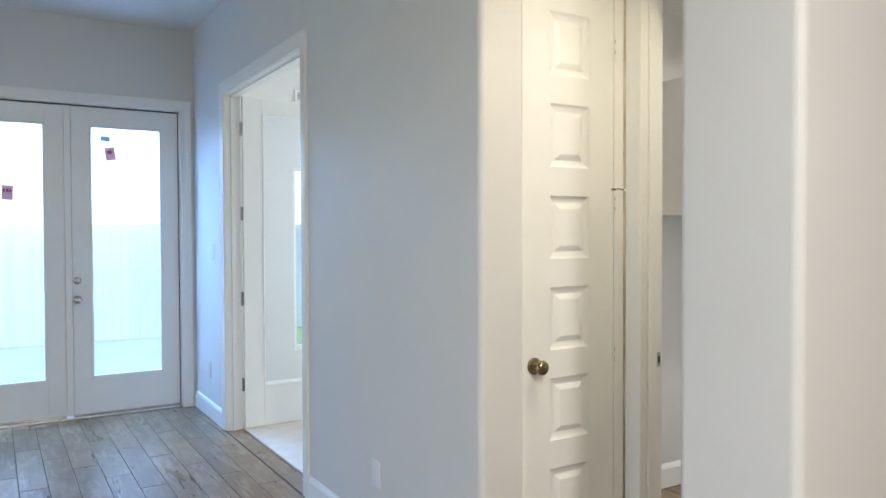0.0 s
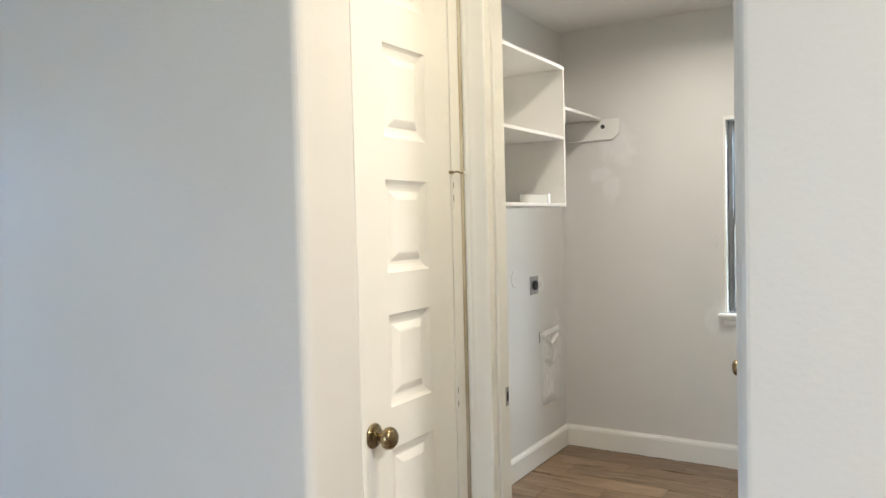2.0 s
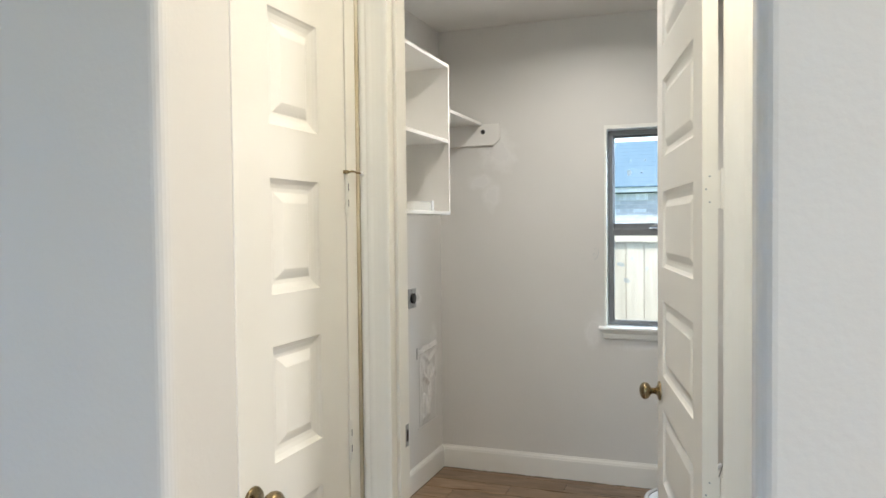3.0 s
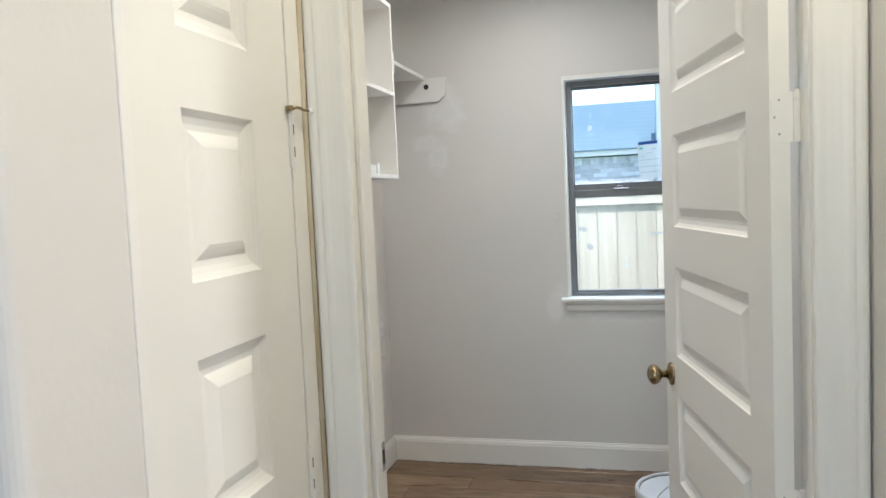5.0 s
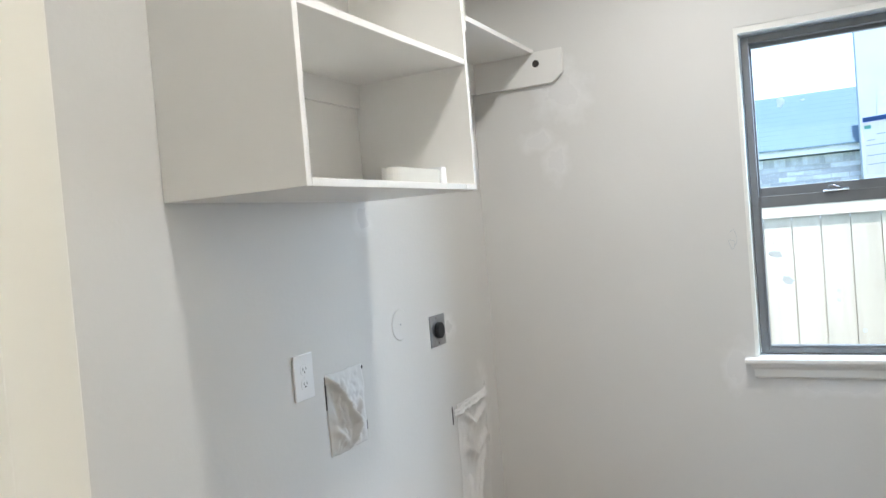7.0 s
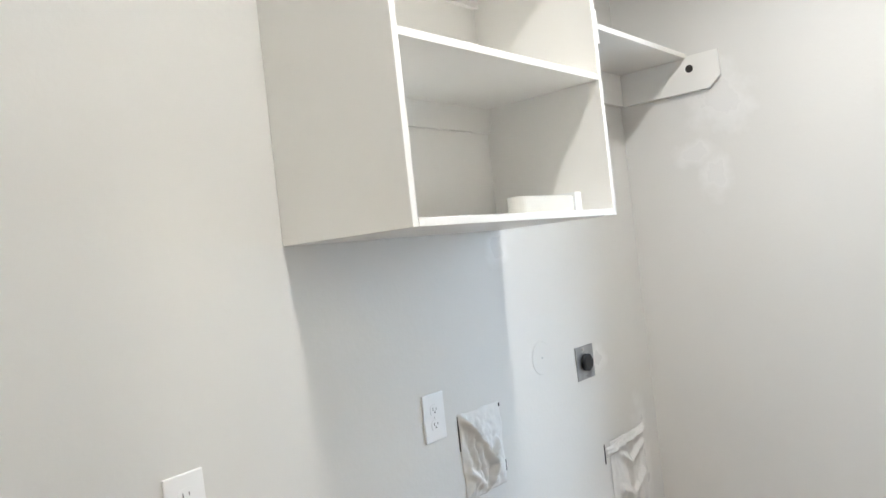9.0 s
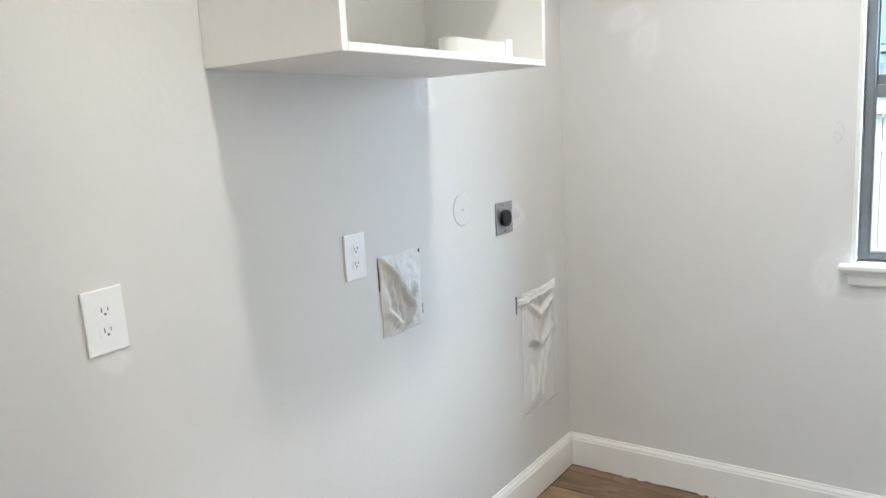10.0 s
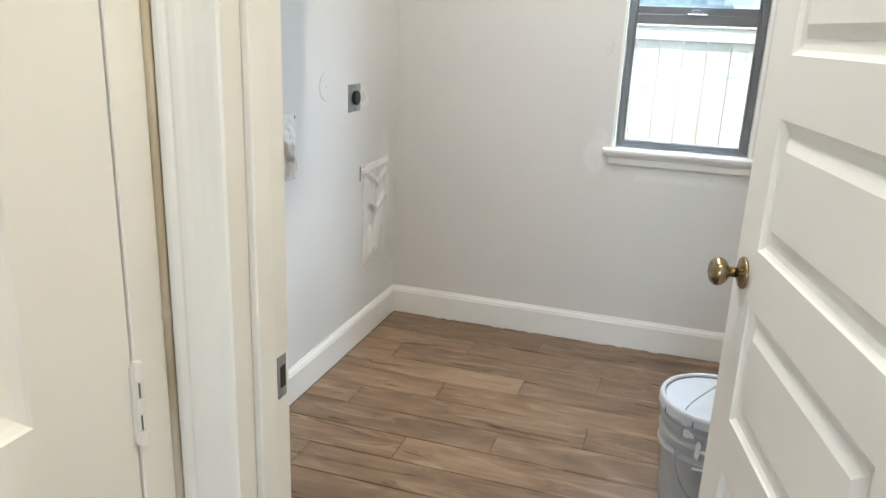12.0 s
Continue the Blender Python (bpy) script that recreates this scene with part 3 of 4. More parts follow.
trim = thing("door_frame", pose(0, 0, 0), "white painted closet door frame with a narrow jamb", "door frame", kind="structure")
part("jamb", boxes((2.2265, 2.2440, 3.342, 3.460, 0.0, 2.4545), bevel=0.002), TRIM, trim)
part("jamb", boxes((2.7105, 2.7690, 3.3590, 3.460, 0.0, 2.4545), bevel=0.002), TRIM, trim)
part("jamb", boxes((2.2440, 2.7105, 3.3590, 3.460, 2.4555, 2.475), bevel=0.002), TRIM, trim)
part("stop", boxes((2.2440, 2.2560, 3.399, 3.43, 0.0, 2.4545), (2.6985, 2.7105, 3.399, 3.43, 0.0, 2.4545)), TRIM, trim)

# laundry door, standing open into the room
DOOR_AT, DOOR_TURN = (2.892, 2.5265), 11.3
door = thing("door_2", pose(DOOR_AT[0], DOOR_AT[1], 0.008, 0, 0, DOOR_TURN), "open white six-panel laundry door with an antique brass knob", "door", kind="structure")
leaf = part("slab", panel_leaf(0.785, 2.444, 0.118), TRIM, door)
leaf.matrix_local = Matrix.Diagonal((1, -1, 1, 1))          # the front looks to +y
leaf.data.flip_normals()
door_knob(door, 0.724, 0.968, BRASS, out=1.0, y=0.0)
door_knob(door, 0.724, 0.968, BRASS, out=-1.0, y=-0.035)
for z in (0.165, 0.882, 1.602, 2.318):
    h = barrel_hinge(door, (-0.010, -0.044), z, radius=0.0056, half=0.0445)
    bm = bmesh.new()
    plate = rounded([(-0.002, z - 0.0445), (-0.034, z - 0.0445), (-0.034, z + 0.0445), (-0.002, z + 0.0445)], [0, 0.014, 0.014, 0])
    vs = [(bm.verts.new((-0.0004, -y - 0.002, zz)), bm.verts.new((-0.0013, -y - 0.002, zz))) for y, zz in ((p[0] * 1.15 + 0.0405, p[1]) for p in plate)]
    bm.faces.new([v[1] for v in vs])
    for i in range(len(vs)):
        a, b = vs[i], vs[(i + 1) % len(vs)]
        bm.faces.new((a[0], b[0], b[1], a[1]))
    lp = part("hinge_leaf", bm, TRIM, h)
    lp.location = (0.010, 0.044, 0)
    for dz, dy in ((-0.030, -0.016), (0.0, -0.008), (0.030, -0.016)):
        sc = part("screw", turned([(0.0003, 0.0), (0.0024, 0.0), (0.0022, -0.0008), (0.0003, -0.0004)], 10, axis="x"), GREYINK, h, "small worn screw")
        sc.location = (0.010 - 0.0013, 0.044 + dy, z + dz)

bm = tube([(2.7665, 3.3560, 0.002), (2.7665, 3.3560, 2.45)], 0.0060, 10)
for z, w in ((1.085, 0.0075), (1.34, 0.006), (1.78, 0.0065), (0.62, 0.006)):
    turned([(0.0003, z - 0.014), (w * 0.8, z - 0.008), (w, z), (w * 0.7, z + 0.010), (0.0003, z + 0.016)], 10, bm)
    bm.verts.ensure_lookup_table()
    for v in bm.verts[-50:]:
        v.co.x, v.co.y = v.co.x + 2.7665, v.co.y + 3.3560
part("corner_caulk", bm, OCHRE, trim, "yellowed caulk in the corner joint", smooth=True)
trim = thing("door_frame", pose(0, 0, 0), "white painted laundry door frame with moulded casing", "door frame", kind="structure")
part("jamb", boxes((2.779, 2.902, 3.278, 3.292, 0.0, 2.462), bevel=0.0015), TRIM, trim)
part("jamb", boxes((2.779, 2.902, 2.462, 2.477, 0.0, 2.462), bevel=0.0015), TRIM, trim)
part("jamb", boxes((2.779, 2.902, 2.462, 3.292, 2.4625, 2.476), bevel=0.0015), TRIM, trim)
part("stop", boxes((2.815, 2.850, 3.267, 3.278, 0.0, 2.4615), bevel=0.002), TRIM, trim)
part("stop", boxes((2.815, 2.850, 2.477, 2.4795, 0.0, 2.4615), bevel=0.0005), TRIM, trim)
part("stop", boxes((2.815, 2.850, 2.495, 3.267, 2.4515, 2.4625), bevel=0.002), TRIM, trim)
casing_set(trim, -3.272, -2.482, 2.456, 0.90, pose(2.780, 0, 0, 0, 0, -90))
plate = part("strike_plate", boxes((2.872, 2.8925, 3.2762, 3.2784, 0.938, 0.998), bevel=0.0008), STEEL, trim, "worn steel strike plate")
part("strike_hole", boxes((2.877, 2.8885, 3.2752, 3.2763, 0.953, 0.983)), SLOT, plate, "dark latch hole")

# study double doors: one glazed leaf stands open
trim = thing("door_frame", pose(0, 0, 0), "white painted frame and casing of the study opening", "door frame", kind="structure")
part("jamb", boxes((2.038, 2.162, 6.728, 6.742, 0, 2.528), bevel=0.0015), TRIM, trim)
part("jamb", boxes((2.038, 2.162, 5.108, 5.122, 0, 2.528), bevel=0.0015), TRIM, trim)
part("jamb", boxes((2.038, 2.162, 5.108, 6.742, 2.5285, 2.540), bevel=0.0015), TRIM, trim)
part("stop", boxes((2.085, 2.118, 6.717, 6.728, 0, 2.527), (2.085, 2.118, 5.122, 6.728, 2.517, 2.5285)), TRIM, trim)
casing_set(trim, -6.734, -5.116, 2.534, 1.0, pose(2.04, 0, 0, 0, 0, -90))
door = thing("door_3", pose(2.168, 6.690, 0.012, 0, 0, 2.0), "white glazed study door standing open on pale carpet", "door", kind="structure")
part("stile", boxes((0, 0.150, 0, 0.035, 0, 2.508), bevel=0.002), TRIM, door)
part("stile", boxes((0.640, 0.790, 0, 0.035, 0, 2.508), bevel=0.002), TRIM, door)
part("rail", boxes((0.150, 0.640, 0, 0.035, 0, 0.300), bevel=0.002), TRIM, door)
part("rail", boxes((0.150, 0.640, 0, 0.035, 2.390, 2.508), bevel=0.002), TRIM, door)
bead = boxes((0.150, 0.640, -0.004, 0.006, 0.300, 0.312), (0.150, 0.640, -0.004, 0.006, 2.378, 2.390), (0.150, 0.162, -0.004, 0.006, 0.312, 2.378), (0.628, 0.640, -0.004, 0.006, 0.312, 2.378))
part("glazing_bead", bead, TRIM, door)
g = part("pane", boxes((0.150, 0.640, 0.015, 0.019, 0.300, 2.390)), GLASS, door, "clear glass pane")
g.visible_shadow = False
for z in (0.330, 0.985, 1.630, 2.270):
    barrel_hinge(door, (-0.006, 0.030), z, CHROME)
    part("hinge_plate", boxes((-0.0022, 0.0, 0.002, 0.033, z - 0.05, z + 0.05)), CHROME, door, "nickel hinge leaf")


# glazed double doors to the garden
def garden_door(x0, x1, label):
    d = thing("garden_door", pose(0, 7.765, 0.03), label, "door", group="glazed double doors", kind="structure")
    w = 0.130
    part("stile", boxes((x0, x0 + w, 0, 0.045, 0, 2.490), bevel=0.002), TRIM, d)
    part("stile", boxes((x1 - w, x1, 0, 0.045, 0, 2.490), bevel=0.002), TRIM, d)
    part("rail", boxes((x0 + w, x1 - w, 0, 0.045, 0, 0.285), bevel=0.002), TRIM, d)
    part("rail", boxes((x0 + w, x1 - w, 0, 0.045, 2.345, 2.490), bevel=0.002), TRIM, d)
    a, b = x0 + w, x1 - w
    part("glazing_bead", boxes((a, b, -0.009, 0.004, 0.285, 0.305), (a, b, -0.009, 0.004, 2.325, 2.345), (a, a + 0.02, -0.009, 0.004, 0.305, 2.325), (b - 0.02, b, -0.009, 0.004, 0.305, 2.325), bevel=0.002), TRIM, d)
    p = part("pane", boxes((a, b, 0.018, 0.024, 0.285, 2.345)), HAZED, d, "glass pane with glare haze mixed in")
    p.visible_shadow = False
    part("sweep", boxes((x0, x1, -0.004, 0.04, -0.010, -0.001)), CHROME, d)
    return d


right = garden_door(1.095, 1.918, "white full-glass garden door with knob and deadbolt")
left = garden_door(0.220, 1.043, "white full-glass garden door with a paper tag")
part("astragal", boxes((1.043, 1.093, -0.014, 0.02, 0, 2.490), bevel=0.003), TRIM, left)
part("joint", boxes((1.0932, 1.0948, -0.002, 0.02, 0, 2.49)), RUBBER, left, "dark joint between the leaves")
door_knob(right, 1.130, 0.932, CHROME)
dead = part("deadbolt", turned([(0.001, 0.0), (0.029, 0.0), (0.030, -0.004), (0.026, -0.011), (0.012, -0.013), (0.001, -0.013)], 28, axis="y"), CHROME, right, "round nickel deadbolt", smooth=True)
dead.location = (1.130, 0, 1.086)
part("thumb_turn", boxes((-0.004, 0.004, -0.028, -0.012, -0.014, 0.014), bevel=0.002), CHROME, dead)
trim = thing("door_frame", pose(0, 0, 0), "white painted frame and casing of the garden doors", "door frame", kind="structure")
part("jamb", boxes((1.924, 1.938, 7.698, 7.84, 0, 2.53), bevel=0.001), TRIM, trim)
part("jamb", boxes((0.162, 0.216, 7.698, 7.84, 0, 2.53), bevel=0.001), TRIM, trim)
part("jamb", boxes((0.162, 1.938, 7.698, 7.84, 2.5305, 2.545), bevel=0.001), TRIM, trim)
part("weather_strip", boxes((1.9185, 1.9235, 7.764, 7.79, 0.02, 2.522), (0.216, 1.9235, 7.764, 7.79, 2.5225, 2.530)), RUBBER, trim, "dark rubber weather strip")
casing_set(trim, 0.170, 1.930, 2.537, 1.0, pose(0, 7.70, 0, 0, 0, 0))
part("threshold", boxes((0.216, 1.922, 7.69, 7.86, -0.003, 0.018), bevel=0.004), CHROME, trim, "ribbed aluminium threshold")

# paper tags on the glass
def paper_tag(x, z, w, h, tilt, mat, bars, label):
    d = thing("paper_tag", pose(x, 7.779, z, 0, tilt, 0), label, "paper tag", group="tags on the garden doors")
    part("paper", boxes((-w / 2, w / 2, 0.0, 0.002, -h / 2, h / 2)), mat, d)
    for bx, bz, bw, bh in bars:
        part("writing", boxes((bx, bx + bw, -0.0012, 0.0, bz, bz + bh)), INK, d, "illegible red writing")


paper_tag(1.388, 2.150, 0.080, 0.110, -9, PINK, [(-0.020, 0.000, 0.016, 0.030), (0.000, 0.000, 0.016, 0.030)], "pink paper tag with red writing stuck to the door glass")
paper_tag(1.352, 2.272, 0.070, 0.042, 6, hazy(material("sky_blue_paper", (0.20, 0.42, 0.66), (0.24, 0.46, 0.70), 0.6), 0.08, (0.30, 0.50, 0.70)), [], "small blue sticker on the door glass")
paper_tag(0.652, 1.815, 0.080, 0.115, 3, PINK, [(-0.028, 0.004, 0.012, 0.026), (-0.008, 0.004, 0.016, 0.026), (0.014, 0.004, 0.012, 0.026)], "pink paper tag with red writing stuck to the door glass")


# ---- laundry window ----
win = thing("window_1", pose(5.45, 0, 0), "dark bronze single-hung window with a white sill", "window", kind="structure")
fy0, fy1, fz0, fz1 = 2.540, 3.088, 0.940, 2.082
part("window_frame", boxes((0.048, 0.115, fy0, fy0 + 0.026, fz0, fz1), bevel=0.002), BRONZE, win)
part("window_frame", boxes((0.048, 0.115, fy1 - 0.026, fy1, fz0, fz1), bevel=0.002), BRONZE, win)
part("window_frame", boxes((0.048, 0.115, fy0 + 0.026, fy1 - 0.026, fz1 - 0.026, fz1), bevel=0.002), BRONZE, win)
part("window_frame", boxes((0.048, 0.115, fy0 + 0.026, fy1 - 0.026, fz0, fz0 + 0.018), bevel=0.002), BRONZE, win)


def sash(y0, y1, z0, z1, bars, x0, x1):
    """bars: widths at left, right, bottom, top."""
    l, r, b, t = bars
    s = part("sash", boxes((x0, x1, y0, y0 + r, z0, z1), (x0, x1, y1 - l, y1, z0, z1), (x0, x1, y0 + r, y1 - l, z0, z0 + b), (x0, x1, y0 + r, y1 - l, z1 - t, z1), bevel=0.002), BRONZE, win)
    gp = part("pane", boxes(((x0 + x1) / 2, (x0 + x1) / 2 + 0.004, y0 + r, y1 - l, z0 + b, z1 - t)), GLASS, s, "clear glass pane with paint specks")
    gp.visible_shadow = False
    return s


sash(fy0 + 0.026, fy1 - 0.026, 1.503, fz1 - 0.026, (0.006, 0.010, 0.034, 0.014), 0.078, 0.104)
sash(fy0 + 0.026, fy1 - 0.026, fz0 + 0.018, 1.505, (0.006, 0.010, 0.008, 0.040), 0.050, 0.077)
latch = part("sash_lock", boxes((0.036, 0.052, 2.775, 2.855, 1.503, 1.512), bevel=0.003), CHROME, win, "nickel sash lock")
part("lock_lever", tube([(0.042, 2.80, 1.512), (0.036, 2.82, 1.522), (0.034, 2.84, 1.520)], 0.004), CHROME, latch, smooth=True)
part("window_liner", boxes((0.002, 0.120, WY0, WY0 + 0.014, WZ0, WZ1), (0.002, 0.120, WY1 - 0.014, WY1, WZ0, WZ1), (0.002, 0.120, WY0 + 0.014, WY1 - 0.014, WZ1 - 0.022, WZ1)), TRIM, win, "white caulked reveal")
part("window_sill", boxes((-0.045, 0.050, 2.494, 3.140, 0.914, 0.934), bevel=0.006), TRIM, win, "white wooden stool")
bm = bmesh.new()
for x, y0, y1, z in ((-0.001, 2.512, 3.122, 0.914), (-0.030, 2.512, 3.122, 0.914), (-0.028, 2.514, 3.120, 0.904), (-0.018, 2.522, 3.112, 0.893), (-0.018, 2.524, 3.110, 0.868), (-0.010, 2.530, 3.104, 0.860), (-0.001, 2.530, 3.104, 0.860)):
    bm.verts.new((x, y0, z)), bm.verts.new((x, y1, z))
bm.verts.ensure_lookup_table()
for i in range(6):
    a = 2 * i
    bm.faces.new((bm.verts[a], bm.verts[a + 1], bm.verts[a + 3], bm.verts[a + 2]))
bm.faces.new([bm.verts[2 * i] for i in range(7)])
bm.faces.new([bm.verts[2 * i + 1] for i in range(7)])
part("apron", bm, TRIM, win, "moulded white apron")

label = thing("window_label", pose(5.5385, 2.667, 1.648, -3, 0, 0), "white printed label stuck to the window glass", "label")
part("paper", boxes((0, 0.002, -0.055, 0.055, -0.098, 0.100)), FILM, label)
part("header", boxes((-0.0015, 0, -0.049, 0.049, 0.084, 0.100)), BLUE, label, "blue header bar")
part("mark", boxes((-0.0015, 0, 0.026, 0.046, 0.060, 0.072)), GREEN, label, "teal mark")
for z, a, b in ((0.058, -0.040, -0.018), (0.040, -0.016, 0.012), (0.022, 0.020, 0.044), (0.005, -0.048, 0.048), (-0.030, -0.048, 0.048), (-0.060, -0.045, 0.048)):
    part("writing", boxes((-0.0015, 0, a, b, z - 0.003, z)), PALEINK, label, "illegible grey print")


# smears of paint left on the glass
def smear(y, z, w, h, tilt, seed, x=5.5375):
    rnd = random.Random(seed)
    bm = bmesh.new()
    n = 14
    pts = []
    for k in range(n):
        a = 2 * math.pi * k / n
        r = 0.75 + 0.45 * rnd.random()
        pts.append((w * r * math.cos(a), h * r * math.sin(a)))
    lo = [bm.verts.new((0, u, v)) for u, v in pts]
    hi = [bm.verts.new((-0.0015, u * 0.9, v * 0.9)) for u, v in pts]
    bm.faces.new(hi)
    bm.faces.new(lo[::-1])
    for k in range(n):
        bm.faces.new((lo[k], lo[(k + 1) % n], hi[(k + 1) % n], hi[k]))
    ob = part("paint_smear", bm, SMEAR)
    ob.matrix_world = pose(x, y, z, tilt, 0, 0)
    tagged(ob, "dried paint smear on the window glass", "paint smear", group="smears on the window")


for row in ((2.972, 1.835, 0.014, 0.018, 10, 1), (2.900, 1.835, 0.008, 0.004, 0, 2), (2.965, 1.905, 0.003, 0.010, 0, 3), (2.880, 1.905, 0.004, 0.008, 20, 4)):
    smear(*row)
for row in ((3.020, 1.295, 0.024, 0.012, 8, 5), (2.640, 1.262, 0.034, 0.009, -5, 6), (2.600, 1.345, 0.010, 0.024, 0, 7), (2.985, 1.20, 0.02, 0.016, 30, 8)):
    smear(*row, x=5.5115)

# study window and register
win = thing("window_2", pose(0, 7.70, 0), "white framed study window", "window", kind="structure")
part("window_frame", boxes((SX0, SX0 + 0.04, 0.05, 0.11, SZ0, SZ1), (SX1 - 0.04, SX1, 0.05, 0.11, SZ0, SZ1), (SX0 + 0.04, SX1 - 0.04, 0.05, 0.11, SZ0, SZ0 + 0.04), (SX0 + 0.04, SX1 - 0.04, 0.05, 0.11, SZ1 - 0.04, SZ1), bevel=0.002), TRIM, win)
p = part("pane", boxes((SX0 + 0.04, SX1 - 0.04, 0.078, 0.082, SZ0 + 0.04, SZ1 - 0.04)), GLASS, win, "clear glass pane")
p.visible_shadow = False
reg = thing("air_register", pose(2.95, 7.70, 2.70), "white louvred air register high on the study wall", "air vent")
part("register_frame", boxes((0, 0.36, -0.012, -0.001, 0, 0.02), (0, 0.36, -0.012, -0.001, 0.095, 0.115), (0, 0.02, -0.012, -0.001, 0.02, 0.095), (0.34, 0.36, -0.012, -0.001, 0.02, 0.095), bevel=0.001), TRIM, reg)
part("backing", boxes((0.02, 0.34, -0.003, -0.001, 0.02, 0.095)), SLOT, reg)
for k in range(5):
    part("slat", boxes((0.02, 0.34, -0.010, -0.004, 0.023 + 0.015 * k, 0.031 + 0.015 * k)), TRIM, reg)


# ---- laundry things ----
def open_cabinet():
    x0, x1, y0, y1, z0, z1, t = 3.757, 4.555, 3.743, 4.127, 1.588, 2.335, 0.017
    c = thing("open_cabinet", pose(x0, y1, z0), "white open wall cabinet with one shelf, hung on the laundry wall", "cabinet")
    w, d, h = x1 - x0, y1 - y0, z1 - z0
    part("side_panel", boxes((0, t, -d, 0, 0, h), bevel=0.0015), CASEIN, c)
    part("side_panel", boxes((w - t, w, -d, 0, 0, h), bevel=0.0015), CASEIN, c)
    part("bottom_panel", boxes((t, w - t, -d, 0, 0, t), bevel=0.0015), CASEIN, c)
    part("top_panel", boxes((t, w - t, -d, 0, h - t, h), bevel=0.0015), CASEIN, c)
    part("shelf", boxes((t, w - t, -d + 0.002, -0.01, 0.357, 0.357 + t), bevel=0.0015), CASEIN, c)
    part("back_panel", boxes((t, w - t, -0.008, -0.001, t, h - t)), CASEIN, c)
    part("hanging_rail", boxes((t, w - t, -0.022, -0.008, 0.285, 0.357)), CASEIN, c)
    part("hanging_rail", boxes((t, w - t, -0.022, -0.008, h - t - 0.075, h - t)), CASEIN, c)
    part("edge_patch", boxes((w - 0.001, w + 0.005, -d - 0.003, -d + 0.022, 0.455, 0.545), bevel=0.0015), CASEIN, c, "small white filler strip")
    part("chip", boxes((w - 0.075, w - 0.069, -d - 0.0012, -d, 0.0, t)), TRIM, c)


open_cabinet()

roll = thing("paper_roll", pose(4.345, 3.865, 1.6055), "flat white roll lying on the cabinet floor", "roll")
bm = prism(rounded([(-0.135, -0.058), (0.105, -0.058), (0.105, -0.004), (-0.135, -0.004)], [0.026, 0.002, 0.002, 0.026]), 0.0, 0.044)
part("body", bm, ROLL, roll)
bm = prism(rounded([(0.106, -0.064), (0.148, -0.064), (0.148, -0.004), (0.106, -0.004)], [0.004, 0.02, 0.02, 0.004]), 0.004, 0.052)
part("end_flap", bm, PAPER, roll, "brighter white rounded end")

shelf = thing("wall_shelf", pose(0, 0, 2.150), "white painted shelf board between cabinet and window wall", "shelf")
part("board", boxes((4.556, 5.449, 3.850, 4.127, 0, 0.018), bevel=0.0015), CASEIN, shelf)
part("cleat", boxes((4.556, 5.432, 4.108, 4.127, -0.122, -0.0005), bevel=0.001), CASEIN, shelf)
bm = bmesh.new()
side = [(4.1075, -0.124), (3.774, -0.124), (3.732, -0.088), (3.732, 0.006), (3.8495, 0.006), (3.8495, -0.0005), (4.1075, -0.0005)]
a, b = [bm.verts.new((5.4325, y, z)) for y, z in side], [bm.verts.new((5.4495, y, z)) for y, z in side]
bm.faces.new(a)
bm.faces.new(b[::-1])
for i in range(len(side)):
    bm.faces.new((a[i], a[(i + 1) % len(side)], b[(i + 1) % len(side)], b[i]))
end = part("end_cleat", bm, CASEIN, shelf, "end cleat with a clipped corner")
hole = part("rod_hole", turned([(0.0005, -0.0012), (0.0135, -0.0012), (0.0145, 0.0006), (0.0005, 0.0006)], 20, axis="x"), SLOT, end, "dark round rod hole")
hole.location = (5.4322, 3.839, -0.041)


def duplex_outlet(m, label, group="wall outlets"):
    o = thing("wall_outlet", m, label, "outlet", group)
    part("cover_plate", boxes((-0.0405, 0.0405, -0.0065, -0.0003, -0.0615, 0.0615), bevel=0.0028), PLASTIC, o)
    for z in (0.0195, -0.0195):
        bm = prism(rounded([(-0.0165, -0.0140), (0.0165, -0.0140), (0.0165, 0.0140), (-0.0165, 0.0140)], [0.011] * 4), 0, 0.0014)
        r = part("receptacle", bm, PLASTIC, o)
        r.matrix_local = pose(0, -0.0064, z, 90)
        for x, w, h, dz in ((-0.0063, 0.0016, 0.0085, 0.003), (0.0063, 0.0016, 0.0068, 0.003)):
            s = part("slot", boxes((x - w / 2, x + w / 2, -0.0003, 0.0005, dz - h / 2, dz + h / 2)), SLOT, r)
            s.matrix_local = pose(0, 0, 0.0016, -90)
        s = part("ground_hole", turned([(0.0003, -0.0003), (0.0024, -0.0003), (0.0024, 0.0005), (0.0003, 0.0005)], 12, axis="y"), SLOT, r)
        s.matrix_local = pose(0, 0, 0.0016, -90) @ pose(0, 0, -0.0062)
    sc = part("screw", turned([(0.0003, -0.0078), (0.003, -0.0078), (0.003, -0.0064), (0.0003, -0.0064)], 12, axis="y"), PLASTIC, o)
    return o


outlet = duplex_outlet(pose(3.473, 4.1277, 1.122, 0, 0, 0), "white duplex outlet on the laundry wall, slightly crooked")
outlet.matrix_world = pose(3.473, 4.1277, 1.122, 0, -2.0, 0)
second = copy_thing(outlet, pose(4.174, 4.1277, 1.120))
second["label"] = "white duplex outlet on the wall below the open cabinet"


def blank_plate(m, label):
    o = thing("wall_plate", m, label, "wall plate", "wall plates")
    part("cover_plate", boxes((-0.040, 0.040, -0.006, -0.0003, -0.062, 0.062), bevel=0.0025), PLASTIC, o)
    part("insert", boxes((-0.0165, 0.0165, -0.0085, -0.0055, -0.033, 0.033), bevel=0.001), PLASTIC, o)


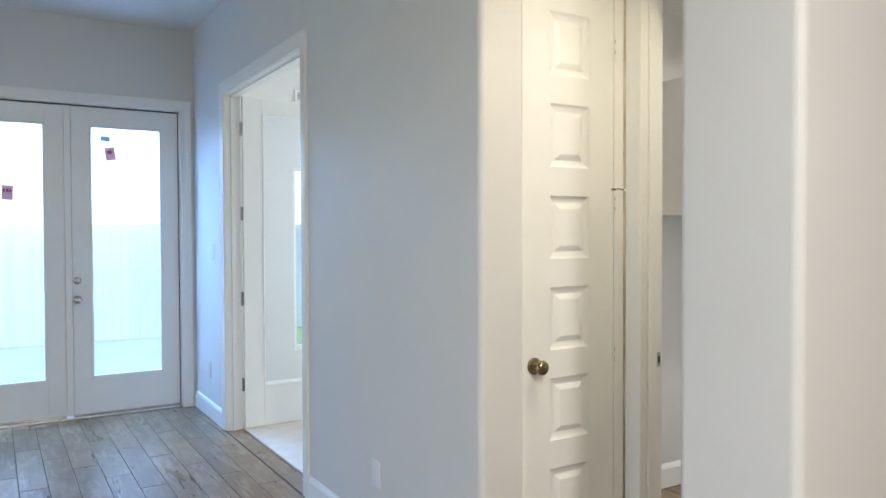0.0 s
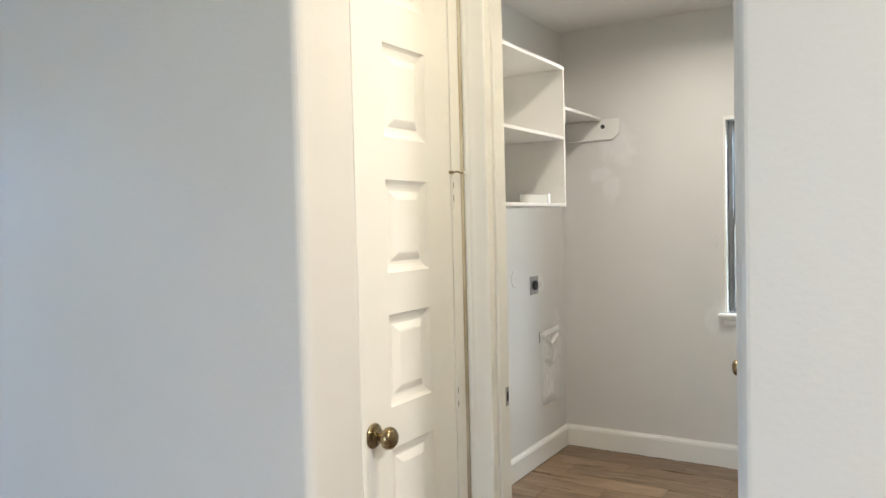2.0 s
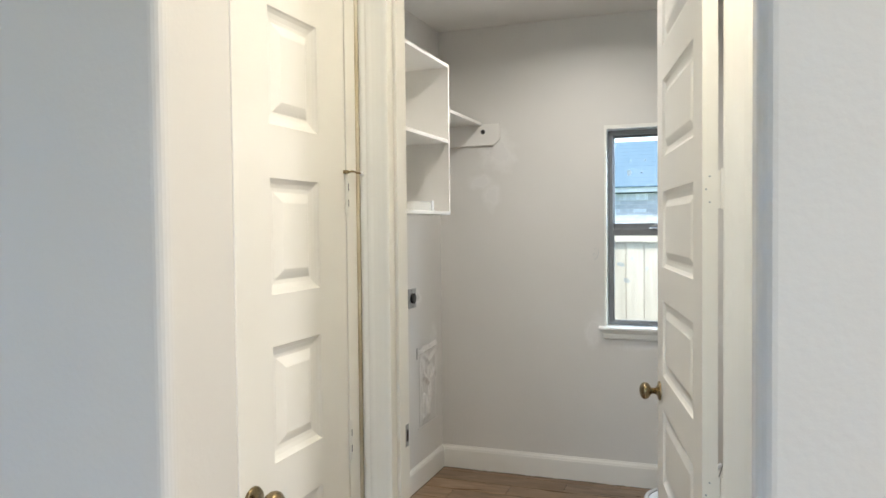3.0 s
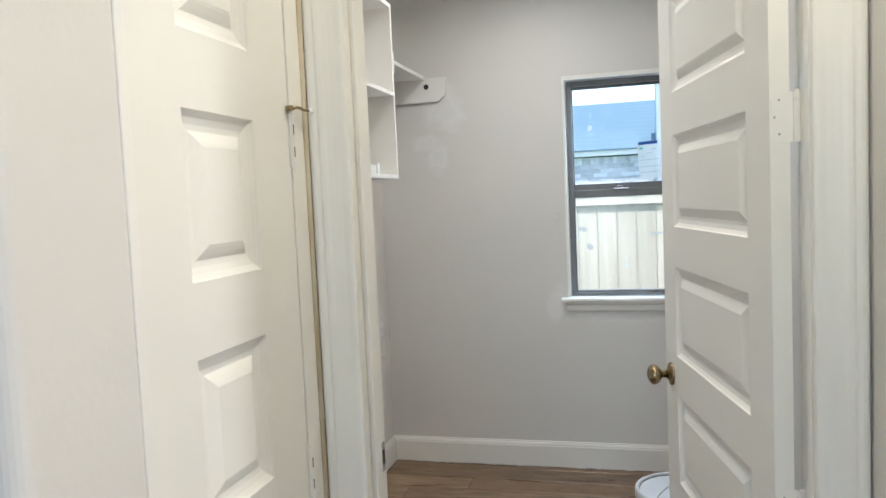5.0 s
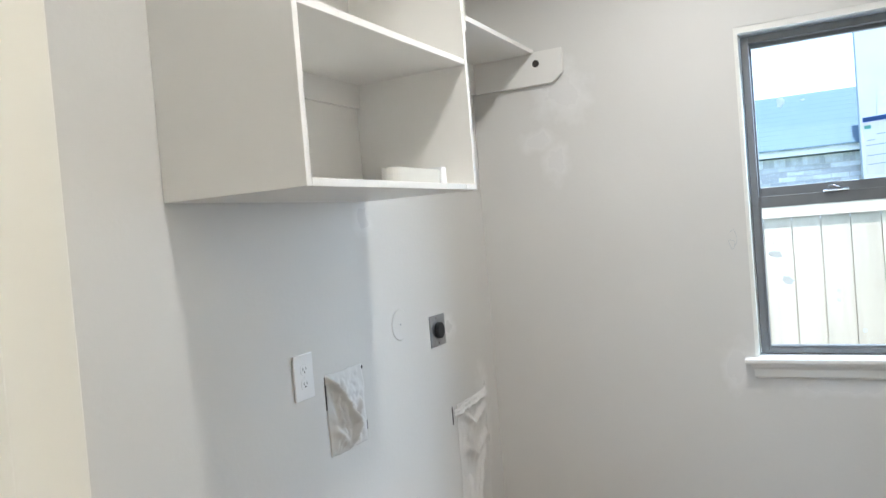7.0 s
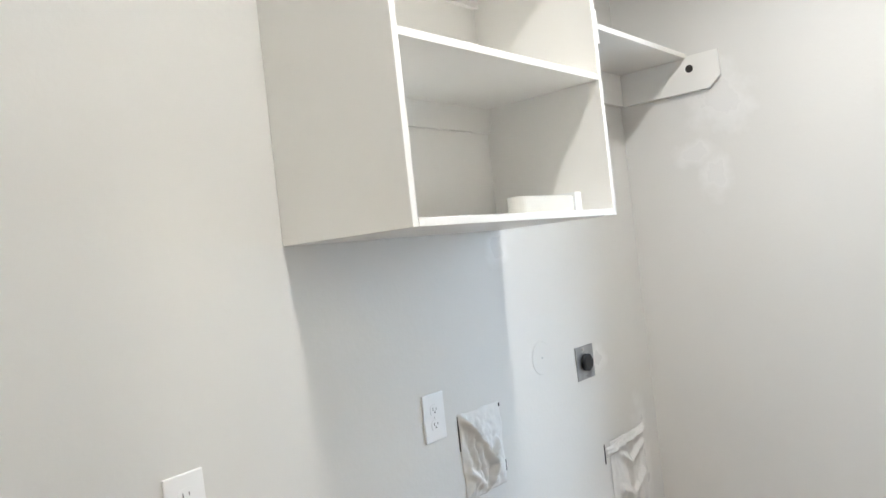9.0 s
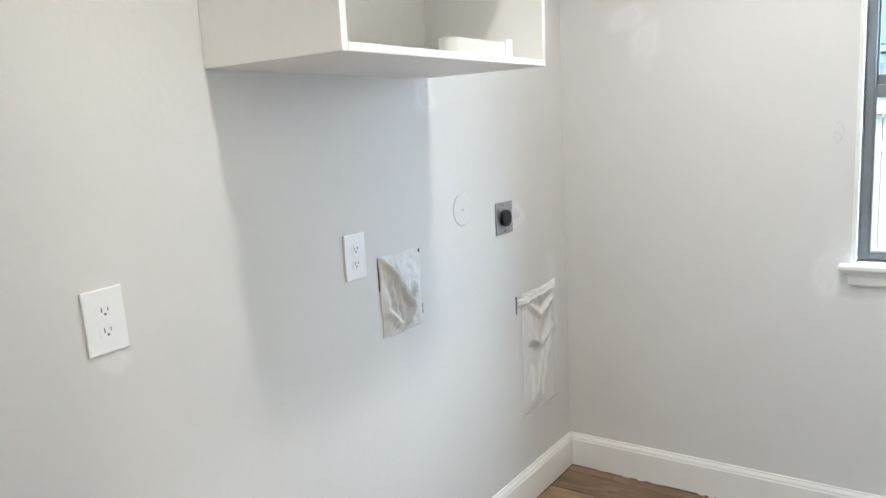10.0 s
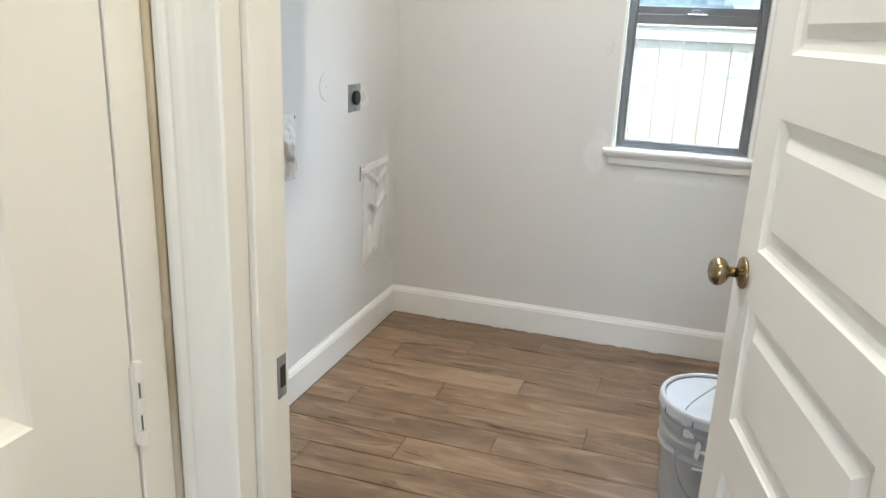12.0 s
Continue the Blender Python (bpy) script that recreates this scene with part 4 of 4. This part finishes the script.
blank_plate(pose(2.0397, 4.195, 0.385, 0, 0, -90), "white outlet plate low on the grey wall")
blank_plate(pose(2.0397, 7.085, 1.347, 0, 0, -90), "white switch plate beside the study casing")
blank_plate(pose(2.0397, 7.225, 0.390, 0, 0, -90), "white outlet plate near the garden doors")

dryer = thing("dryer_outlet", pose(4.958, 4.1277, 1.120), "steel dryer outlet plate with a black receptacle", "outlet")
part("cover_plate", boxes((-0.057, 0.057, -0.0045, -0.0003, -0.056, 0.056), bevel=0.0015), STEEL, dryer)
part("receptacle", turned([(0.001, -0.020), (0.024, -0.020), (0.029, -0.017), (0.029, -0.0045), (0.001, -0.0045)], 28, axis="y"), RUBBER, dryer, "black rubber receptacle", smooth=False)
for x, z in ((-0.012, 0.045), (0.0, -0.045)):
    sc = part("screw", turned([(0.0003, -0.0065), (0.0035, -0.0065), (0.0035, -0.0044), (0.0003, -0.0044)], 12, axis="y"), CHROME, dryer)
    sc.location = (x, 0, z)
disc = thing("round_cover", pose(4.700, 4.1277, 1.180), "painted-over round blank cover on the laundry wall", "wall plate")
part("disc", turned([(0.001, -0.0030), (0.050, -0.0028), (0.053, -0.0008), (0.053, -0.0002), (0.001, -0.0002)], 40, axis="y"), WALL, disc)
part("screw", turned([(0.0003, -0.0042), (0.003, -0.0042), (0.003, -0.0028), (0.0003, -0.0028)], 12, axis="y"), STEEL, disc)


def crumpled(w, h, seed, folds, nx=44, nz=60, gain=1.0):
    """A sheet that sags away from the wall in sharp pleats. folds: (u0, v0, u1, v1, depth, width)."""
    bm = bmesh.new()
    grid = []
    for j in range(nz + 1):
        row = []
        for i in range(nx + 1):
            u, v = i / nx, j / nz
            edge = min(1.0, 8 * min(u, 1 - u), 8 * min(v, 1 - v))
            d = 0.002 + 0.010 * edge * noise.noise(Vector((u * 2.3 + seed, v * 2.9, seed)))
            d += 0.010 * edge * abs(noise.noise(Vector((u * 6 + seed, v * 5.5, 3.0 + seed))))
            d += 0.006 * edge * abs(noise.noise(Vector((u * 11 + seed, v * 9 + u * 4, 7.0)))) + 0.004 * edge * abs(noise.noise(Vector((u * 21, v * 15 + seed, 2.0))))
            ridge = 0.0
            for u0, v0, u1, v1, depth, width in folds:
                a, b = Vector((u0, v0)), Vector((u1, v1))
                q = Vector((u, v)) - a
                k = max(0.0, min(1.0, q.dot(b - a) / (b - a).length_squared))
                s = (q - (b - a) * k).length
                ridge = max(ridge, gain * edge * depth * max(0.0, 1 - s / (0.8 * width)))
            d += ridge
            wob = 0.006 * noise.noise(Vector((v * 6, seed, 1.7)))
            row.append(bm.verts.new(((u - 0.5) * w + wob, -max(0.0016, d), (v - 0.5) * h + 0.006 * noise.noise(Vector((u * 5, seed, 8.1))))))
        grid.append(row)
    for j in range(nz):
        for i in range(nx):
            bm.faces.new((grid[j][i], grid[j][i + 1], grid[j + 1][i + 1], grid[j + 1][i]))
    rim = [e for e in bm.edges if e.is_boundary]
    ext = bmesh.ops.extrude_edge_only(bm, edges=rim)
    for v in (g for g in ext["geom"] if isinstance(g, bmesh.types.BMVert)):
        v.co.y = -0.0008
    return bm


washer = thing("washer_box", pose(4.362, 4.1277, 0.985), "recessed washer box masked with crumpled white plastic", "utility box")
part("masking_sheet", crumpled(0.186, 0.232, 4.3, [(0.06, 0.98, 0.66, 0.30, 0.026, 0.08), (0.66, 0.30, 0.50, 0.04, 0.028, 0.08), (0.30, 0.72, 0.42, 0.20, 0.012, 0.08), (0.10, 0.30, 0.50, 0.04, 0.012, 0.10), (0.16, 0.95, 0.30, 0.10, 0.014, 0.05), (0.80, 0.55, 0.62, 0.10, 0.010, 0.07)], gain=1.25), SHEET, washer, "crumpled white masking plastic", smooth=True)
for r in ((0.088, 0.095, 0.100, 0.110), (0.087, 0.098, -0.085, -0.055), (0.070, 0.088, -0.108, -0.101), (-0.0965, -0.0940, 0.020, 0.113)):
    part("gap", boxes((r[0], r[1], -0.0022, -0.0004, r[2], r[3])), SLOT, washer, "dark gap at the torn edge")
drain = thing("dryer_vent_box", pose(5.188, 4.1277, 0.585), "recessed dryer vent masked with crumpled white plastic", "utility box")
part("masking_sheet", crumpled(0.262, 0.470, 9.1, [(0.05, 0.92, 0.98, 0.97, 0.013, 0.08), (0.25, 0.88, 0.52, 0.78, 0.016, 0.06), (0.52, 0.78, 0.95, 0.90, 0.016, 0.06), (0.20, 0.62, 0.55, 0.52, 0.014, 0.07), (0.55, 0.52, 0.90, 0.66, 0.014, 0.06), (0.62, 0.48, 0.30, 0.08, 0.014, 0.06), (0.78, 0.55, 0.55, 0.10, 0.012, 0.06), (0.25, 0.36, 0.22, 0.06, 0.016, 0.06)], 48, 76, 0.85), SHEET, drain, "crumpled white masking plastic", smooth=True)
part("gap", boxes((-0.166, -0.161, -0.0022, -0.0004, 0.170, 0.236)), SLOT, drain, "dark slit at the torn edge")
bm = boxes((-0.160, 0.165, -0.0030, -0.0004, -0.2440, -0.2360))
part("lower_edge", bm, SHEET, drain)
bm = crumpled(0.300, 0.034, 2.7, [(0.0, 0.5, 0.45, 0.35, 0.012, 0.5), (0.45, 0.35, 1.0, 0.6, 0.016, 0.5)], 60, 10)
for v in bm.verts:
    v.co.z += 0.216 + 0.07 * v.co.x
part("top_flap", bm, SHEET, drain, "folded-over plastic flap", smooth=True)


ob = part("pencil_mark", tube(curved([(5.4497, 3.165, 1.385), (5.4497, 3.150, 1.395), (5.4497, 3.140, 1.360), (5.4497, 3.158, 1.325), (5.4497, 3.168, 1.360), (5.4497, 3.148, 1.350), (5.4497, 3.152, 1.335)]), 0.0005, 5), GREYINK)
tagged(ob, "faint looped pencil mark on the wall beside the window", "pencil mark")

def ragged_caulk(y0, y1, seed):
    """A torn bead of caulk along the foot of the window wall's baseboard."""
    rng = random.Random(seed)
    bm = bmesh.new()
    y = y0
    while y < y1:
        l = rng.uniform(0.012, 0.06)
        if rng.random() < 0.62:
            w, h = rng.uniform(0.001, 0.005), rng.uniform(0.002, 0.005)
            box(bm, 5.4365 - w, 5.4365, y, min(y + l, y1), 0.0002, h)
        y += l + rng.uniform(0.002, 0.03)
    return bm


ob = part("caulk_bead", ragged_caulk(2.36, 4.10, 5), DRIP)
tagged(ob, "torn white caulk bead along the foot of the baseboard", "caulk", kind="stuff")
bm = boxes((5.4330, 5.4372, 2.36, 4.11, 0.0001, 0.0016))
ob = part("floor_gap", bm, SLOT)
tagged(ob, "dark open joint between baseboard and floor", "joint", kind="structure")

# ---- pail ----
pail = thing("paint_pail", pose(4.300, 2.612, 0.0), "grey plastic paint pail with lid and dried white drips", "bucket")
prof = [(0.001, 0.002), (0.128, 0.002), (0.134, 0.008), (0.141, 0.10), (0.146, 0.205), (0.158, 0.208), (0.160, 0.214), (0.158, 0.222), (0.148, 0.226), (0.149, 0.252), (0.159, 0.255), (0.161, 0.262),
        (0.159, 0.270), (0.150, 0.274), (0.151, 0.296), (0.160, 0.299), (0.162, 0.306), (0.160, 0.313), (0.152, 0.317), (0.153, 0.338), (0.001, 0.338)]
part("body", turned(prof, 64), PAIL, pail, smooth=False)
lid_prof = [(0.150, 0.3385), (0.166, 0.334), (0.1695, 0.338), (0.1695, 0.362), (0.167, 0.369), (0.161, 0.372), (0.155, 0.370), (0.1525, 0.362), (0.150, 0.3605), (0.001, 0.3615)]
lid = part("lid", turned(lid_prof, 64), LID, pail, "pale grey snap-on lid")
part("lid_groove", tube([(0.1528 * math.cos(a), 0.1528 * math.sin(a), 0.3625) for a in (2 * math.pi * k / 64 for k in range(65))], 0.0016, 6), SLOT, lid)
cap = part("spout_cap", turned([(0.001, 0.000), (0.031, 0.000), (0.031, 0.005), (0.027, 0.007), (0.024, 0.0045), (0.001, 0.0045)], 32), PLASTIC, lid, "round white spout cap")
cap.location = (0.055, -0.055, 0.3612)
for k in range(10):
    a = 2 * math.pi * k / 10 + 0.2
    cut = part("lid_notch", boxes((0.168, 0.1704, -0.0015, 0.0015, 0.3345, 0.352)), SLOT, lid)
    cut.rotation_euler = (0, 0, a)
c = Vector((4.268, 2.605, 0))
wire = curved([Vector(p) - c for p in ((4.131, 2.700, 0.300), (4.140, 2.698, 0.340), (4.165, 2.690, 0.378), (4.265, 2.608, 0.415), (4.372, 2.520, 0.455), (4.452, 2.462, 0.478), (4.458, 2.470, 0.430), (4.430, 2.500, 0.345), (4.404, 2.516, 0.305))])
bail = part("bail", tube(wire, 0.0022), CHROME, pail, "bent steel wire handle", smooth=True)
part("grip", tube(curved([Vector(p) - c for p in ((4.352, 2.537, 0.447), (4.372, 2.520, 0.455), (4.410, 2.492, 0.467), (4.446, 2.466, 0.4765))]), 0.0085, 14), PLASTIC, bail, "white plastic grip", smooth=True)
hang = curved([(-0.118, 0.108, 0.235), (-0.150, 0.098, 0.19), (-0.160, 0.060, 0.12), (-0.158, 0.0, 0.085), (-0.140, -0.065, 0.12), (-0.108, -0.112, 0.19), (-0.090, -0.128, 0.235)])
part("lower_bail", tube(hang, 0.0022), CHROME, pail, "second wire handle hanging down", smooth=True)


def drip(a, z, w, h, seed, mat=DRIP):
    """A dried run of paint on the pail's side."""
    rnd = random.Random(seed)
    bm = bmesh.new()
    pts = []
    for k in range(18):
        f = 2 * math.pi * k / 18
        r = 0.7 + 0.5 * rnd.random()
        pts.append((a + w * r * math.cos(f) / 0.15, z + h * r * math.sin(f)))
    rad = 0.1628
    hi = [bm.verts.new((rad * math.cos(f), rad * math.sin(f), zz)) for f, zz in pts]
    lo = [bm.verts.new(((rad - 0.010) * math.cos(f), (rad - 0.010) * math.sin(f), zz)) for f, zz in pts]
    bm.faces.new(hi)
    for k in range(18):
        bm.faces.new((lo[k], lo[(k + 1) % 18], hi[(k + 1) % 18], hi[k]))
    part("paint_drip", bm, mat, pail, "dried paint drip")


for i, (deg, z, w, h) in enumerate(((150, 0.304, 0.018, 0.012), (163, 0.262, 0.007, 0.030), (172, 0.262, 0.020, 0.006), (200, 0.262, 0.030, 0.009), (222, 0.262, 0.040, 0.010), (240, 0.215, 0.030, 0.008), (186, 0.306, 0.022, 0.004), (145, 0.340, 0.012, 0.018))):
    drip(radians(deg), z, w, h, i)
drip(radians(205), 0.215, 0.007, 0.008, 30, BLUE)
bm = boxes((-0.166, -0.1615, -0.045, 0.055, 0.205, 0.2115), bevel=0.001)
part("paint_ridge", bm, DRIP, pail, "thick dried paint on the rib")

# ---- outside ----
GZ = -0.32
ground = part("ground", boxes((-300, 300, -300, 300, GZ - 0.5, GZ)), LAWN)
tagged(ground, "mown lawn around the house", "ground", kind="structure")
patio = part("pavement", boxes((-1.5, 3.0, 7.86, 9.2, GZ - 0.1, -0.06)), CONCRETE)
tagged(patio, "pale concrete patio slab outside the garden doors", "patio", kind="structure")


def board_mesh(w, t, h, mat):
    me = bpy.data.meshes.new("board")
    bm = boxes((-w / 2, w / 2, 0, t, 0, h))
    bm.to_mesh(me)
    bm.free()
    me.materials.append(mat)
    return me


def fence(m, n, pitch, top, gap, label, mat=FENCE):
    f = thing("fence", m, label, "fence", kind="structure")
    length = n * pitch
    me = board_mesh(pitch - gap, 0.018, top - 0.06, mat)
    for k in range(n):
        b = new("board", me)
        b.parent = f
        b.location = ((k + 0.5) * pitch, 0, 0.02)
    part("rail", boxes((0, length, -0.020, -0.001, top - 0.045, top + 0.03), bevel=0.003), mat, f)
    part("backing", boxes((0, length, 0.024, 0.036, 0.02, top - 0.06)), mat, f)
    part("cap", boxes((-0.02, length + 0.02, -0.03, 0.06, top + 0.031, top + 0.06), bevel=0.003), mat, f)
    return f


side_fence = fence(pose(6.85, 9.0535, GZ, 0, 0, -90), 90, 0.1345, 1.44 - GZ, 0.005, "sunlit pale cedar board fence beside the house")
fence(pose(-6.0, 14.6, GZ), 104, 0.140, 1.60 - GZ, 0.005, "board fence across the lawn, daylight glare put into its pale colour", GLARE_BOARD)

for y, z in ((2.981, 1.194), (2.805, 1.008), (2.807, 0.960), (2.512, 0.921), (3.09, 1.27), (2.70, 0.80)):
    k = part("knot", turned([(0.0004, 0.0), (0.010, 0.0), (0.009, -0.0012), (0.0004, -0.0014)], 14, axis="x"), GREYINK, side_fence, "dark knot in a board")
    k.matrix_parent_inverse = side_fence.matrix_world.inverted()
    k.matrix_world = pose(6.8492, y, z)

# neighbour's house beyond the fence
house = thing("neighbour_house", pose(13.0, 0, GZ), "neighbour's grey brick house with a slate roof and white fascia", "house")
h0 = 2.20
part("wall", boxes((0.012, 3.4, 1.5, 12.0, 0, h0 + 0.135)), MORTAR, house)
part("fascia", boxes((-0.13, -0.09, 2.264, 12.0, h0 + 0.155, h0 + 0.245)), TRIM, house)
part("soffit", boxes((-0.09, 0.012, 2.264, 12.0, h0 + 0.155, h0 + 0.18)), TRIM, house)
bm = bmesh.new()
rows = 12
for k in range(rows):
    u0, u1 = k / rows, (k + 1) / rows
    x0, x1 = -0.16 + 1.73 * u0, -0.16 + 1.73 * u1
    z0, z1 = h0 + 0.245 + 0.875 * u0, h0 + 0.245 + 0.875 * u1
    v = [bm.verts.new(p) for p in ((x0, 1.4, z0 + 0.0015), (x1, 1.4, z1), (x1, 12.1, z1), (x0, 12.1, z0 + 0.0015), (x0, 1.4, z0 - 0.02), (x0, 12.1, z0 - 0.02))]
    bm.faces.new(v[:4])
    bm.faces.new((v[0], v[3], v[5], v[4]))
v = [bm.verts.new(p) for p in ((1.57, 1.4, h0 + 1.12), (1.57, 12.1, h0 + 1.12), (3.6, 12.1, h0 + 0.2), (3.6, 1.4, h0 + 0.2))]
bm.faces.new(v)
part("roof", bm, SHINGLE, house)
bw, bh = 0.20, 0.065
brick_me = bpy.data.meshes.new("brick")
bm = boxes((-0.003, 0.02, 0.004, bw - 0.004, 0.004, bh - 0.006))
bm.to_mesh(brick_me)
bm.free()
brick_me.materials.append(BRICK)
for r in range(12):
    for k in range(13):
        b = new("brick", brick_me)
        b.parent = house
        b.location = (0, 2.30 + k * bw + (0.1 if r % 2 else 0), h0 + 0.03 - (r + 1) * bh)
sold_me = bpy.data.meshes.new("soldier_brick")
bm = boxes((-0.003, 0.02, 0.003, bh - 0.003, 0.0, 0.10))
bm.to_mesh(sold_me)
bm.free()
sold_me.materials.append(BRICK)
for k in range(40):
    b = new("brick", sold_me)
    b.parent = house
    b.location = (0, 2.30 + k * bh, h0 + 0.034)
tower = thing("white_house", pose(12.4, 0, GZ), "pale stucco house with an arched window", "house")
part("wall", boxes((0, 0.4, -8.0, 2.385, 0, 3.9)), STUCCO, tower)
bm = bmesh.new()
arch = [(2.06, 2.62), (2.21, 2.62), (2.21, 2.88)] + [(2.135 + 0.075 * math.cos(a), 2.88 + 0.12 * math.sin(a)) for a in (math.pi * k / 10 for k in range(1, 10))] + [(2.06, 2.88)]
fv = [bm.verts.new((-0.03, y, z)) for y, z in arch]
bv = [bm.verts.new((0.0, y, z)) for y, z in arch]
bm.faces.new(fv)
for k in range(len(arch)):
    bm.faces.new((fv[k], fv[(k + 1) % len(arch)], bv[(k + 1) % len(arch)], bv[k]))
part("window", bm, GREYINK, tower, "dark arched window")
part("roof", boxes((-0.02, 0.42, -8.0, 2.395, 3.9, 3.98)), SHINGLE, tower)

# ---- floor planks ----
PW, PL = 0.1525, 0.9125
ROOMS = [(2.90, 5.437, 2.337, 4.114), (2.78, 2.90, 2.477, 3.278), (2.04, 2.78, 2.40, 3.352), (-3.0, 2.04, -2.5, 7.69), (2.04, 5.45, -2.5, 2.101), (2.04, 2.163, 5.122, 6.728)]
plank_cache = {}


def plank_shape(w, l):
    g, c, z = 0.0017, 0.0015, 0.0
    out = [(g, g), (w - g, g), (w - g, l - g), (g, l - g)]
    inn = [(g + c, g + c), (w - g - c, g + c), (w - g - c, l - g - c), (g + c, l - g - c)]
    vs = [(x, y, -0.005) for x, y in out] + [(x, y, z - c) for x, y in out] + [(x, y, z) for x, y in inn]
    fs = [(8, 9, 10, 11)]
    for k in range(4):
        n = (k + 1) % 4
        fs += [(k, n, 4 + n, 4 + k), (4 + k, 4 + n, 8 + n, 8 + k)]
    return vs, fs


rest_v, rest_f = [], []
for i in range(-1, 57):
    rx1 = 5.385 - PW * i
    rx0 = rx1 - PW
    start = (3.315 + PL / 3 * i) % PL - 4 * PL
    for ax, bx, ay, by in ROOMS:
        x0, x1 = max(rx0, ax), min(rx1, bx)
        if x1 - x0 < 0.012:
            continue
        y = start
        while y < by:
            y0, y1 = max(y, ay), min(y + PL, by)
            y += PL
            if y1 - y0 < 0.012:
                continue
            near = x0 > 2.77 or (x0 > 0.1 and y1 > 4.4)
            if near:
                key = (round(x1 - x0, 3), round(y1 - y0, 3))
                if key not in plank_cache:
                    me = bpy.data.meshes.new("plank")
                    vs, fs = plank_shape(*key)
                    me.from_pydata(vs, [], fs)
                    me.materials.append(PLANK)
                    plank_cache[key] = me
                b = new("plank", plank_cache[key])
                b.parent = floor
                b.location = (x0, y0, 0)
            else:
                vs, fs = plank_shape(x1 - x0, y1 - y0)
                n = len(rest_v)
                rest_v += [(a + x0, c + y0, z) for a, c, z in vs]
                rest_f += [tuple(n + q for q in f) for f in fs]
me = bpy.data.meshes.new("plank_field")
me.from_pydata(rest_v, [], rest_f)
me.materials.append(PLANK)
ob = new("plank_field", me)
ob.parent = floor
tagged(ob, kind="stuff")
